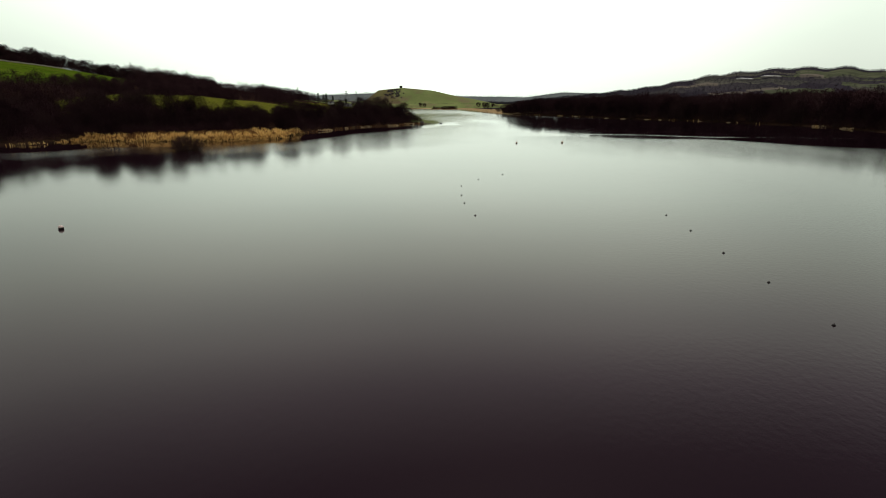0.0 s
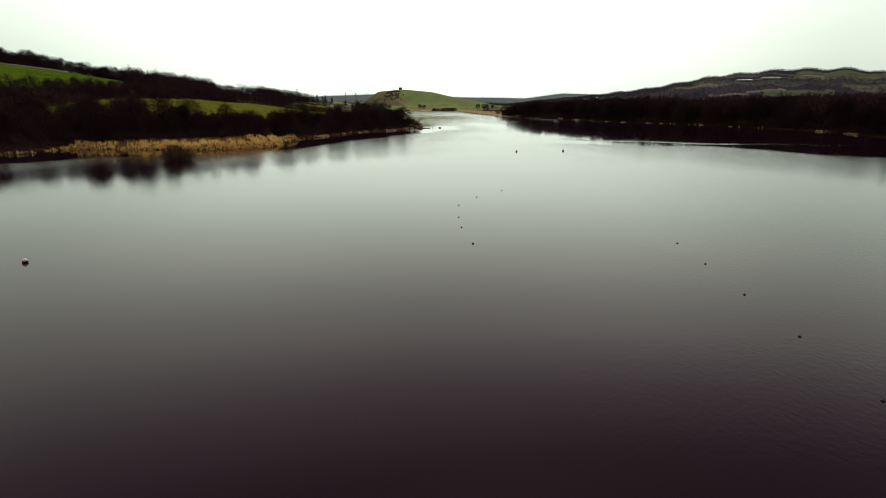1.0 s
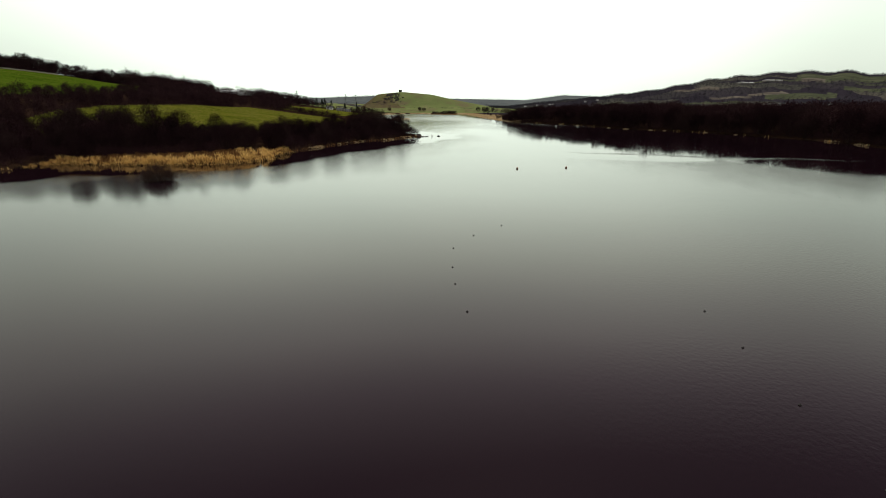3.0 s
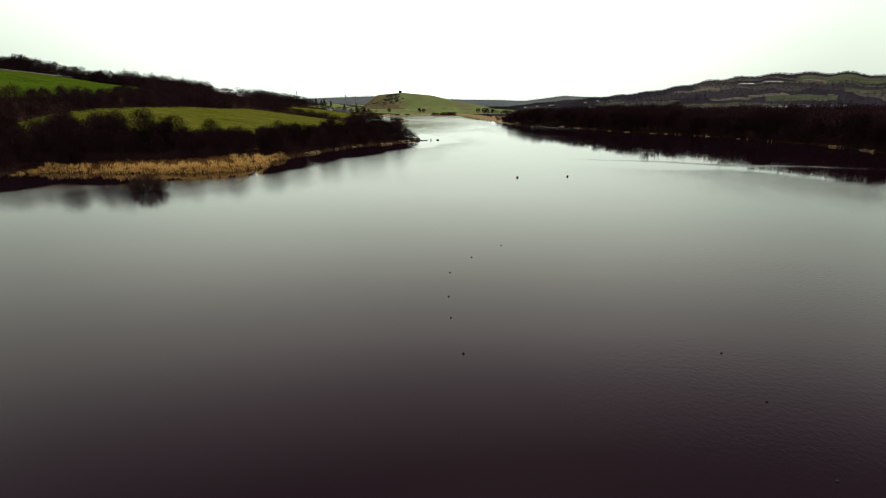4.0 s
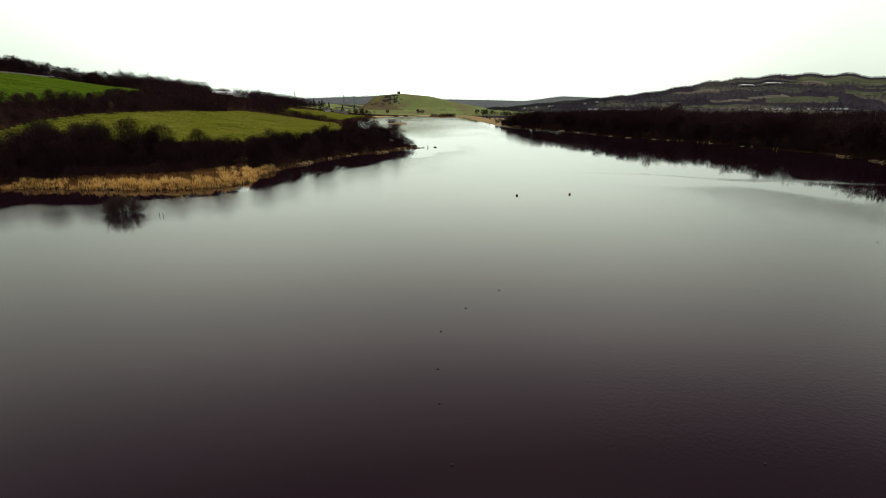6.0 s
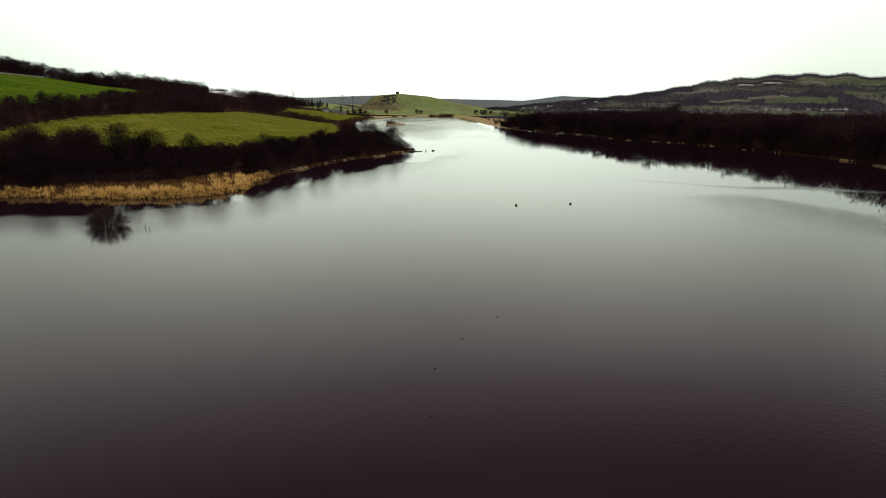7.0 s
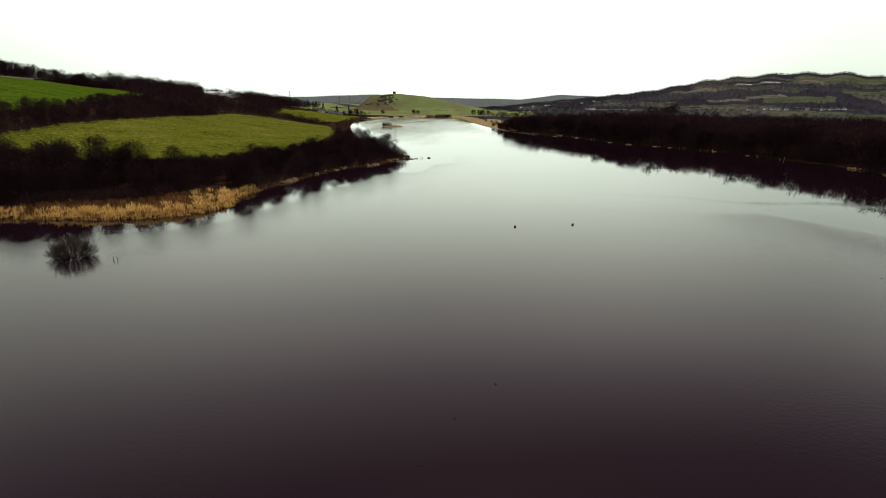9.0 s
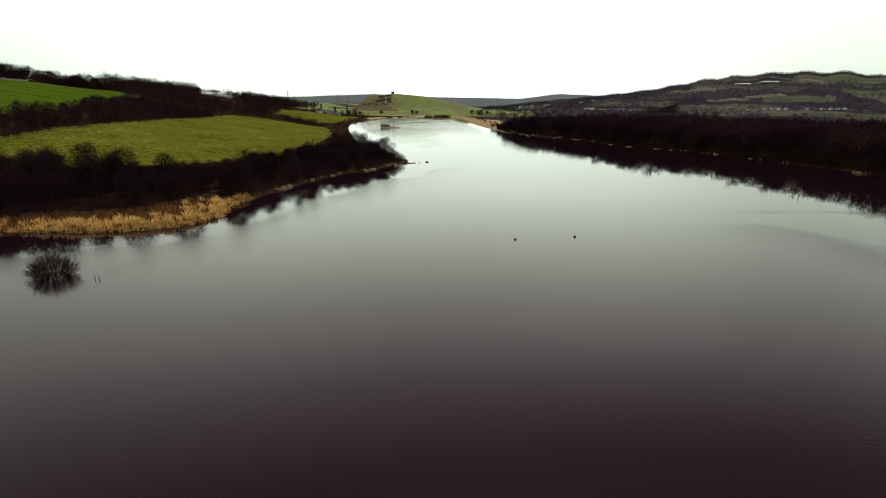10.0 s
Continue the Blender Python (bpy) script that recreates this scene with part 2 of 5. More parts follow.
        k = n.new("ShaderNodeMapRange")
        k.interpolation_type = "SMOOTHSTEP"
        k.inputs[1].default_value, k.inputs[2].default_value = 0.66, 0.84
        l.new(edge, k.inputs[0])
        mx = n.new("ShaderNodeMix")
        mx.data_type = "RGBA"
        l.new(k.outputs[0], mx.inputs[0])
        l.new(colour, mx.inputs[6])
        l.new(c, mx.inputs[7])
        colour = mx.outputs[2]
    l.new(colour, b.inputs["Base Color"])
    bp = n.new("ShaderNodeBump")
    bp.inputs["Strength"].default_value, bp.inputs["Distance"].default_value = 1.0, 0.8
    l.new(blend(tuft.outputs["Fac"], fine.outputs["Fac"], 0.8, 0.25), bp.inputs["Height"])
    l.new(bp.outputs["Normal"], b.inputs["Normal"])
    return m


M_LAND = ground_material()


def water_material():
    """Dark peaty lake water: calm, with wind-ruffled patches."""
    m, n, l, b = material("lake_water", 0.03)
    b.inputs["Base Color"].default_value = (0.0074, 0.0028, 0.0051, 1)
    b.inputs["IOR"].default_value = 1.25
    b.inputs["Specular IOR Level"].default_value = 0.5
    co = n.new("ShaderNodeNewGeometry")

    def noise_at(sx, sy, scale, detail=2.0):
        mp = n.new("ShaderNodeMapping")
        mp.inputs["Scale"].default_value = (sx, sy, 1)
        l.new(co.outputs["Position"], mp.inputs["Vector"])
        t = n.new("ShaderNodeTexNoise")
        t.inputs["Scale"].default_value, t.inputs["Detail"].default_value = scale, detail
        l.new(mp.outputs[0], t.inputs["Vector"])
        return t.outputs["Fac"]

    def math2(op, a, c):
        k = n.new("ShaderNodeMath")
        k.operation = op
        for i, v in enumerate((a, c)):
            if isinstance(v, (int, float)):
                k.inputs[i].default_value = v
            else:
                l.new(v, k.inputs[i])
        return k.outputs[0]

    ripples = noise_at(3.6, 2.8, 1.0, 3)       # short wind ripples
    chop = noise_at(0.9, 0.7, 1.1, 2)
    swell = noise_at(0.25, 1.0, 0.10, 2)        # long lazy undulation
    patch = noise_at(1.0, 0.3, 0.035, 3)       # calm and ruffled stretches
    open_water = n.new("ShaderNodeAttribute")       # 0 in the lee of the shore, 1 in the wind
    open_water.attribute_name = "open_water"
    gust = math2("MULTIPLY", open_water.outputs["Fac"], math2("MAXIMUM", math2("ADD", math2("MULTIPLY", patch, 2.0), -0.4), 0.42))
    gust = math2("MAXIMUM", math2("MINIMUM", gust, 2.6), 0.035)
    lift = math2("ADD", math2("MULTIPLY", ripples, math2("MULTIPLY", gust, 0.032)),
                 math2("ADD", math2("MULTIPLY", chop, math2("MULTIPLY", gust, 0.006)), math2("MULTIPLY", swell, 0.007)))
    bp = n.new("ShaderNodeBump")
    bp.inputs["Strength"].default_value, bp.inputs["Distance"].default_value = 1.0, 1.0
    l.new(lift, bp.inputs["Height"])
    l.new(bp.outputs["Normal"], b.inputs["Normal"])
    l.new(math2("MINIMUM", math2("ADD", math2("MULTIPLY", gust, 0.09), 0.028), 0.15), b.inputs["Roughness"])
    return m


M_WATER = water_material()

# ---- mesh helpers ----


def mesh_from(name, verts, faces, materials, indices=None, smooth=False, tris=None):
    """A mesh from arrays: faces are of one size; tris may follow them."""
    verts = np.asarray(verts, dtype=np.float32).reshape(-1, 3)
    sets = [np.asarray(f, dtype=np.int32) for f in (faces, tris) if f is not None and len(f)]
    loops = np.concatenate([f.ravel() for f in sets])
    sizes = np.concatenate([np.full(len(f), f.shape[1], dtype=np.int32) for f in sets])
    me = bpy.data.meshes.new(name)
    me.vertices.add(len(verts))
    me.vertices.foreach_set("co", verts.ravel())
    me.loops.add(len(loops))
    me.loops.foreach_set("vertex_index", loops)
    me.polygons.add(len(sizes))
    me.polygons.foreach_set("loop_start", (np.cumsum(sizes) - sizes).astype(np.int32))
    for m in materials:
        me.materials.append(m)
    if indices is not None:
        me.polygons.foreach_set("material_index", np.asarray(indices, dtype=np.int32))
    me.polygons.foreach_set("use_smooth", np.full(len(sizes), smooth, dtype=bool))
    me.update(calc_edges=True)
    me.validate()
    return me


def part(name, bm, mat, parent, label=""):
    """One bmesh as a mesh object under a thing or a part."""
    me = bpy.data.meshes.new(name)
    bm.to_mesh(me)
    bm.free()
    me.materials.append(mat)
    ob = new(name, me)
    ob.parent = parent
    return tagged(ob, label)


def empty(name, x, y, z, turn=0.0):
    ob = new(name)
    ob.empty_display_size = 0.3
    ob.matrix_basis = pose(x, y, z, 0, 0, turn)
    return ob


def box(bm, x0, x1, y0, y1, z0, z1, bevel=0.0):
    r = bmesh.ops.create_cube(bm, size=1, matrix=Matrix.LocRotScale(((x0 + x1) / 2, (y0 + y1) / 2, (z0 + z1) / 2), None, (x1 - x0, y1 - y0, z1 - z0)))
    if bevel:
        bmesh.ops.bevel(bm, geom=list({e for v in r["verts"] for e in v.link_edges}), offset=bevel, segments=1, affect="EDGES")


def rod(bm, a, b, ra, rb, sides=5):
    a, b = Vector(a), Vector(b)
    d = b - a
    m = Matrix.Translation((a + b) / 2) @ d.to_track_quat("Z", "Y").to_matrix().to_4x4()
    bmesh.ops.create_cone(bm, cap_ends=True, segments=sides, radius1=ra, radius2=rb, depth=d.length, matrix=m)


def lathe(bm, profile, sides=16):
    """A turned body from (radius, z) pairs, bottom to top."""
    rings = []
    for r, z in profile:
        rings.append([bm.verts.new((r * math.cos(2 * math.pi * k / sides), r * math.sin(2 * math.pi * k / sides), z)) for k in range(sides)])
    for a, b in zip(rings, rings[1:]):
        for k in range(sides):
            f = bm.faces.new((a[k], a[(k + 1) % sides], b[(k + 1) % sides], b[k]))
            f.smooth = True
    bm.faces.new(rings[0][::-1])
    bm.faces.new(rings[-1])


# ---- land ----
LAKE = [(-126,106),(-140,80),(-158,30),(-170,-60),(-130,-200),(0,-260),(130,-200),(150,-60),(142,60),(133,150),(136,205),(140,238),(137,263),
 (131,278),(123,301),(112,325),(100,342),(92,350),(79,363),(71,379),(57,420),(45,448),(33,457),(17,483),(3,506),(-12,576),(-35,688),(-51,786),
 (-66,880),(-90,965),(-146,998),(-165,962),(-203,914),(-217,820),(-198,705),(-164,568),(-135,480),(-108,400),(-80,330),(-58,292),(-45,272),
 (-41,256),(-47,247),(-51,229),(-60,221),(-62,208),(-65,198),(-66,183),(-68,174),(-69,158),(-65,146),(-68,138),(-71,134),(-77,131),(-82,129),(-95,127.5),
 (-106,127),(-115,126),(-117,118),(-112,112)]
def lake_sd(x, y):
    """Distance from the shore: positive over land, negative over the lake."""
    d = np.full(x.shape, 1e9); inside = np.zeros(x.shape, bool)
    n = len(LAKE)
    for i in range(n):
        ax, ay = LAKE[i]; bx, by = LAKE[(i+1) % n]
        ex, ey = bx-ax, by-ay
        t = np.clip(((x-ax)*ex+(y-ay)*ey)/(ex*ex+ey*ey), 0, 1)
        d = np.minimum(d, np.hypot(x-ax-t*ex, y-ay-t*ey))
        if ay != by:
            c = ((ay > y) != (by > y)) & (x < ex*(y-ay)/ey+ax)
            inside ^= c
    return np.where(inside, -d, d)
def step(a, b, v):
    t = np.clip((v-a)/(b-a), 0, 1)
    return t*t*(3-2*t)
SHORE_Y = (-300, 60, 120, 180, 250, 340, 400, 500, 570, 705, 820, 1000, 1300)
SHORE_X = (-160, -150, -122, -82, -66, -84, -106, -143, -166, -200, -220, -240, -300)
def height(x, y):
    sd = lake_sd(x, y)
    roll = 0.5*np.sin(x*0.021+1)*np.cos(y*0.017)+0.35*np.sin(x*0.057+y*0.043)
    base = np.minimum(sd*0.12, 1.2)+np.minimum(np.maximum(sd-20, 0)*0.02, 1)*(1+roll)
    # west slope up to a wooded crest
    s = np.interp(y, SHORE_Y, SHORE_X)-x-14
    width = np.interp(y, (100, 300, 440, 1000), (290, 320, 330, 370))
    r = np.maximum(s, 0)/width
    crest = np.interp(y, (-200, 250, 330, 450, 700, 1000, 1150, 1600), (34, 42, 45, 46, 45, 44, 30, 20))
    q = np.minimum(r, 1)
    west = crest*(1.25*q**1.5-0.25*q**3)
    # the hill with the tower
    prof = np.interp(x, (-420,-345,-322,-300,-243,-176,-126,-73,-6, 60), (4, 8, 24, 41, 45, 39.5, 28.5, 19, 6, 2))
    g = np.where(y < 1190, np.exp(-((y-1190)/62.0)**2), np.exp(-((y-1190)/160.0)**2))
    tower_hill = np.maximum(prof*g, 9*step(1000, 1090, y)*step(100, -20, x))
    # east hill
    th = np.degrees(np.arctan2(x, y-20)); rr = np.hypot(x, y-20)
    top = np.interp(th, (-2, 3, 9, 14.7, 20.8, 26.4, 31.3, 35.6, 45, 75), (0, 24, 46, 72, 115, 132, 126, 97, 85, 60))
    east = top*(0.10*step(500, 1300, rr)+0.90*step(1000, 2350, rr))*(1+0.03*np.sin(th*2.3)+0.02*np.sin(rr*0.009))
    far = np.interp(th, (-80,-40,-22,-14,-9,-3,2,6,10,14,30,80), (40,40,60,80,62,58,52,84,74,78,70,40))*step(2500, 3600, rr)
    south = 12*step(-250, -700, y)
    land = np.maximum.reduce([base, base+west, base*0+tower_hill, east, far, south])
    land = np.where(sd > 0, np.maximum(land*step(0, 25, sd), base*1.0), 0)
    return np.where(sd > 0, land+0.05, np.maximum(sd*0.25, -3))
LOWER_FIELD = [(-160, 140), (-197, 217), (-203, 245), (-210, 283), (-215, 320), (-232, 383), (-262, 470), (-285, 545), (-262, 585), (-218, 562),
               (-176, 534), (-150, 470), (-131, 419), (-114, 345), (-102, 285), (-100, 240), (-112, 205), (-135, 165)]
SMALL_FIELD = [(-308, 655), (-255, 640), (-215, 600), (-206, 700), (-222, 800), (-250, 900), (-330, 930), (-380, 850), (-345, 760)]
UPPER_FIELD = [(-235, 140), (-240, 245), (-258, 310), (-300, 390), (-360, 490), (-415, 617), (-476, 622), (-464, 535), (-474, 505), (-457, 464),
               (-440, 400), (-410, 280), (-380, 140)]


def within(poly, x, y):
    x, y = np.asarray(x, float), np.asarray(y, float)
    inside = np.zeros(x.shape, bool)
    for (ax, ay), (bx, by) in zip(poly, poly[1:] + poly[:1]):
        if ay != by:
            inside ^= ((ay > y) != (by > y)) & (x < (bx - ax) * (y - ay) / (by - ay) + ax)
    return inside


def ground_z(x, y):
    return float(height(np.array([float(x)]), np.array([float(y)]))[0])


# fields of the far east slope: bearings in degrees and distances about (0, 20), and how much nearer they get per degree
EAST_MEADOWS = [(25.2, 40.0, 965, 1075, 0), (15.2, 23.2, 1262, 1312, 6), (24.8, 30.2, 1325, 1450, -6), (27.3, 37.0, 1790, 2080, -10), (22.8, 27.4, 1800, 1850, 4), (30.8, 37.0, 1530, 1610, -8),
                (10.0, 13.5, 1480, 1540, 8), (31.5, 37.0, 1690, 1730, 0)]
EAST_STRAW = [(13.2, 23.4, 1205, 1240, 6), (9.0, 14.6, 1282, 1325, 10), (20.2, 23.8, 1375, 1425, 0), (17.2, 21.0, 1690, 1800, 34), (23.6, 26.8, 1430, 1480, -10), (27.6, 29.2, 1740, 1860, -30)]


def in_east_field(th, rr, t0, t1, r0, r1, skew):
    mid = (t0 + t1) / 2
    shift = -skew * (th - mid) + 7 * np.sin(th * 5.1)
    return (th > t0) & (th < t1) & (rr > r0 + shift) & (rr < r1 + shift)


def build_ground():
    ahead = np.arange(-58, 58, 0.36)
    round_rest = np.linspace(58, 302, 90)[:-1]
    ang = np.radians(np.concatenate([ahead, round_rest]))
    rad = np.concatenate([[1.0], np.geomspace(60, 4850, 236)])
    A, R = np.meshgrid(ang, rad)
    X, Y = np.sin(A) * R, np.cos(A) * R + 20
    Z = height(X, Y)
    na, nr = len(ang), len(rad)
    verts = np.stack([X.ravel(), Y.ravel(), Z.ravel()], 1)
    i, j = np.meshgrid(np.arange(nr - 1), np.arange(na), indexing="ij")
    k = (j + 1) % na
    faces = np.stack([i * na + j, i * na + k, (i + 1) * na + k, (i + 1) * na + j], -1).reshape(-1, 4)[:, ::-1]
    x, y = verts[:, 0], verts[:, 1]
    sd = lake_sd(x, y)
    rr, th = np.hypot(x, y - 20), np.degrees(np.arctan2(x, y - 20))
    field = within(LOWER_FIELD, x, y) | (y < -60) | within(SMALL_FIELD, x, y)
    rough = (sd > 0) & (((sd < 14 + 6 * np.sin(x * 0.07)) & (y > 860)) | ((sd < np.interp(y, (500, 640, 800, 960), (75, 62, 34, 14)) + 6 * np.sin(y * 0.05)) & (y > 500) & (x > -100) & (x < 22 + 0.05 * (y - 500))))
    covers = {"field": field, "upper": within(UPPER_FIELD, x, y), "hill": (y > 985) & (y < 1420) & (x < 70) & (x > -520), "rough": rough,
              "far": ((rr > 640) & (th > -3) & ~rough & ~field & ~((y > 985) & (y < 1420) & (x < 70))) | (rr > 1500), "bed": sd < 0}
    covers["scarp"] = (x > -345) & (x < -226 - (y - 1100) * 0.45 + 8 * np.sin(y * 0.07)) & (y > 1090) & (y < 1186)
    # land far enough off to take the painted haze tint
    covers["far_haze"] = rr > 2480
    covers["hill"] |= (th < -11) & (th > -30) & (rr > 1420) & (rr < 2480) & (np.sin(rr * 0.011 + th) + np.sin(th * 1.3 + 2) > -0.3)
    for kind, fields in (("meadow", EAST_MEADOWS), ("straw", EAST_STRAW)):
        covers[kind] = np.zeros(len(x), bool)
        for t0, t1, r0, r1, skew in fields:
            covers[kind] |= in_east_field(th, rr, t0, t1, r0, r1, skew)
    covers["far"] &= ~covers["hill"]
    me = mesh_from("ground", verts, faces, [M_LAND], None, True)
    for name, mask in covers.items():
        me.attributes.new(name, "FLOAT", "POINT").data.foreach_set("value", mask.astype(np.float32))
    tagged(new("ground", me), "rolling lakeside land of green pasture, marsh and woodland floor", "ground", kind="structure")


build_ground()
wx_, wy_ = np.linspace(-330, 330, 221), np.concatenate([np.linspace(-330, 50, 40), np.linspace(52, 280, 115), np.linspace(287, 1060, 110)])
WX, WY = np.meshgrid(wx_, wy_)
wi, wj = np.meshgrid(np.arange(len(wy_) - 1), np.arange(len(wx_) - 1), indexing="ij")
w0 = (wi * len(wx_) + wj).ravel()
water = mesh_from("water", np.column_stack([WX.ravel(), WY.ravel(), np.zeros(WX.size)]), np.column_stack([w0, w0 + 1, w0 + len(wx_) + 1, w0 + len(wx_)]), [M_WATER])
lee = -lake_sd(WX.ravel(), WY.ravel())
wx, wy = WX.ravel(), WY.ravel()
west_side = wx < np.interp(wy, (240, 500, 1000), (40, -20, -120))
calm = np.interp(wy, (240, 340, 420, 480), (62, 56, 26, 5))      # sheltered water under the east wood
far_lee = np.where(west_side, step(6, 36, lee), step(0, 26, lee - calm))
edge = np.interp(wx, (20, 60, 75, 110, 140), (168, 162, 140, 133, 128)) + 3 * np.sin(wx * 0.11)
# a glassy strip under the west bank, then a sharp line where the breeze comes down
glassy = np.interp(wy, (60, 110, 150, 175, 200, 270), (13, 10.5, 10.5, 17, 21, 18)) + 1.2 * np.sin(wy * 0.21) + 0.8 * np.sin(wx * 0.35) + 7 * step(-68, -82, wx)
wind = 0.10 * step(5, 26, lee) * step(60, 0, wx)
wind += step(0, 3.5, lee - glassy) * step(10, -25, wx) * step(320, 230, wy) * step(30, 85, wy) * (0.22 + 1.1 * step(84, 118, wy - 0.5 * (wx + 60)))
lane = np.interp(wx, (15, 62, 112), (184, 170, 167)) + 1.5 * np.sin(wx * 0.17)      # a cat's paw across the calm water off the east wood
wind += 1.1 * np.exp(-((wy - lane) / 2.6) ** 2) * step(12, 30, wx) * step(118, 100, wx)
wind += step(20, 50, lee) * step(-10, 45, wx) * step(0, 12, edge - wy) * (0.4 + 0.9 * step(85, 130, wy))
wind += 0.6 * step(240, 400, wy) * far_lee + 1.5 * step(440, 620, wy) * step(3, 26, lee)
wind += 0.12 * step(0, 14, wx) * step(80, 55, wy) * step(20, 50, lee)
water.attributes.new("open_water", "FLOAT", "POINT").data.foreach_set("value", wind.astype(np.float32))
tagged(new("water", water), "calm dark peaty lake reflecting a white sky", "water", kind="structure")

# ---- trees ----


class Wood:
    """Collects tapered limbs and thin twigs as plain arrays."""

    def __init__(self):
        self.v, self.f, self.tv, self.tf = [], [], [], []

    def arrays(self):
        """Limb corners and quads, twig corners and triangles."""
        return (np.array([tuple(q) for q in self.v]).reshape(-1, 3), np.array(self.f, dtype=int).reshape(-1, 4),
                np.array([tuple(q) for q in self.tv]).reshape(-1, 3), np.array(self.tf, dtype=int).reshape(-1, 3))

    def tube(self, pts, radii, sides):
        start = len(self.v)
        for p, r, q in zip(pts, radii, [*pts[1:], pts[-1] + (pts[-1] - pts[-2])]):
            d = (q - p).normalized()
            a = d.orthogonal().normalized()
            b = d.cross(a)
            for k in range(sides):
                w = 2 * math.pi * k / sides
                self.v.append(p + (a * math.cos(w) + b * math.sin(w)) * r)
        for i in range(len(pts) - 1):
            for k in range(sides):
                s = start + i * sides
                self.f.append((s + k, s + (k + 1) % sides, s + sides + (k + 1) % sides, s + sides + k))

    def twig(self, p, d, length, width):
        side = d.cross(Vector((random.uniform(-1, 1), random.uniform(-1, 1), random.uniform(-1, 1)))).normalized() * width * 0.5
        s = len(self.tv)
        self.tv += [p - side, p + side, p + d * length]
        self.tf.append((s, s + 1, s + 2))


def bent(p, d, length, steps, wobble, lift):
    pts, d = [p.copy()], d.copy()
    for _ in range(steps):
        d = (d + Vector((random.gauss(0, wobble), random.gauss(0, wobble), random.gauss(0, wobble) + lift))).normalized()
        pts.append(pts[-1] + d * (length / steps))
    return pts, d


def along(pts, t):
    s = t * (len(pts) - 1)
    i = min(int(s), len(pts) - 2)
    return pts[i].lerp(pts[i + 1], s - i), (pts[i + 1] - pts[i]).normalized()


def grow_tree(seed, height_m, spread, stems, clear, limbs, subs, twigs, twig_len, twig_w, cheap=False, shell=0):
    """A leafless tree with a domed crown: stems, limbs, branches and a haze of twigs. clear: bare share of the height, below 0 for a crown
    that widens to the ground; cheap: flat limbs, for trees that stay far off; shell: fine outer twigs that round the crown off."""
    random.seed(seed)
    w = Wood()
    mid = Vector((0, 0, height_m * (clear + 1) / 2))
    size = Vector((spread, spread, height_m * (1 - clear) / 2))

    def on_dome(lowest):
        az, up = random.uniform(0, 2 * math.pi), random.uniform(lowest, 1)
        side = math.sqrt(max(0.0, 1 - up * up))
        k = random.uniform(0.78, 1.0) * (1 + 0.10 * math.sin(3 * az + seed))
        return Vector((side * math.cos(az) * size.x * k, side * math.sin(az) * size.y * k, up * size.z * k)) + mid

    def inside(p, most=1.03):
        q = p - mid
        k = math.sqrt((q.x / size.x) ** 2 + (q.y / size.y) ** 2 + (q.z / size.z) ** 2)
        return p if k < most else mid + q * (most / k)

    for s in range(stems):
        turn = 2 * math.pi * s / stems + random.uniform(-0.4, 0.4)
        out = 0.0 if stems == 1 else random.uniform(0.12, 0.45)
        base = Vector((math.cos(turn), math.sin(turn), 0)) * (0 if stems == 1 else random.uniform(0.2, 0.8))
        base.z = -0.3
        d = Vector((math.cos(turn) * out, math.sin(turn) * out, 1)).normalized()
        stem, _ = bent(base, d, height_m * random.uniform(0.68, 0.80), 6, 0.06, 0.02)
        r0 = height_m * (0.022 if stems == 1 else 0.012)
        w.tube(stem, [r0 * (1.25 if i == 0 else 1 - i / 6.6) for i in range(7)], 3 if cheap else 6 if stems == 1 else 4)
        for b in range(limbs):
            goal = on_dome(max(-0.75, 0.06 - mid.z / size.z))
            reach = math.hypot(goal.x, goal.y)
            t = min(0.98, max(clear * 0.8 + 0.04, (goal.z - 0.75 * reach) / (height_m * 0.76)))
            p, dd = along(stem, t)
            bow = (p + goal) / 2 + Vector((random.gauss(0, 0.3), random.gauss(0, 0.3), -0.10 * reach + random.gauss(0, 0.2)))
            limb = [p, p.lerp(bow, 0.55), bow.lerp(goal, 0.35), goal]
            length = (goal - p).length
            r1 = r0 * 0.48 * (1.1 - 0.7 * t)
            if cheap:
                w.twig(p, (limb[2] - p).normalized(), (limb[2] - p).length * 1.2, r1 * 1.6)
                w.twig(limb[1], (goal - limb[1]).normalized(), (goal - limb[1]).length, r1 * 1.2)
            else:
                w.tube(limb, [r1, r1 * 0.75, r1 * 0.5, r1 * 0.2], 3)
            for c in range(subs):
                tt = 0.30 + 0.70 * (c + random.random()) / subs
                p2, d2 = along(limb, tt)
                d2 = (d2 + Vector((random.gauss(0, 0.75), random.gauss(0, 0.75), random.gauss(0.2, 0.6)))).normalized()
                sub, _ = bent(p2, d2, min(length, spread) * random.uniform(0.22, 0.42), 2, 0.2, 0.06)
                sub = [inside(q) for q in sub]
                w.twig(sub[0], (sub[2] - sub[0]).normalized(), (sub[2] - sub[0]).length + 0.05, max(0.03, r1 * 0.6))
                for k in range(twigs):
                    p3, d3 = along(sub, random.uniform(0.1, 1.0))
                    d3 = (d3 * 0.5 + (p3 - mid).normalized() * 0.35 + Vector((random.gauss(0, 0.6), random.gauss(0, 0.6), random.gauss(0.1, 0.5)))).normalized()
                    w.twig(p3, d3, twig_len * random.uniform(0.6, 1.3), twig_w)
    billows = []
    for k in range(26 if shell > 3000 else 16 if shell else 0):
        c = mid + (on_dome(max(-0.8, 0.03 - mid.z / size.z)) - mid) * 0.68
        billows.append((c, random.uniform(0.28, 0.46)))
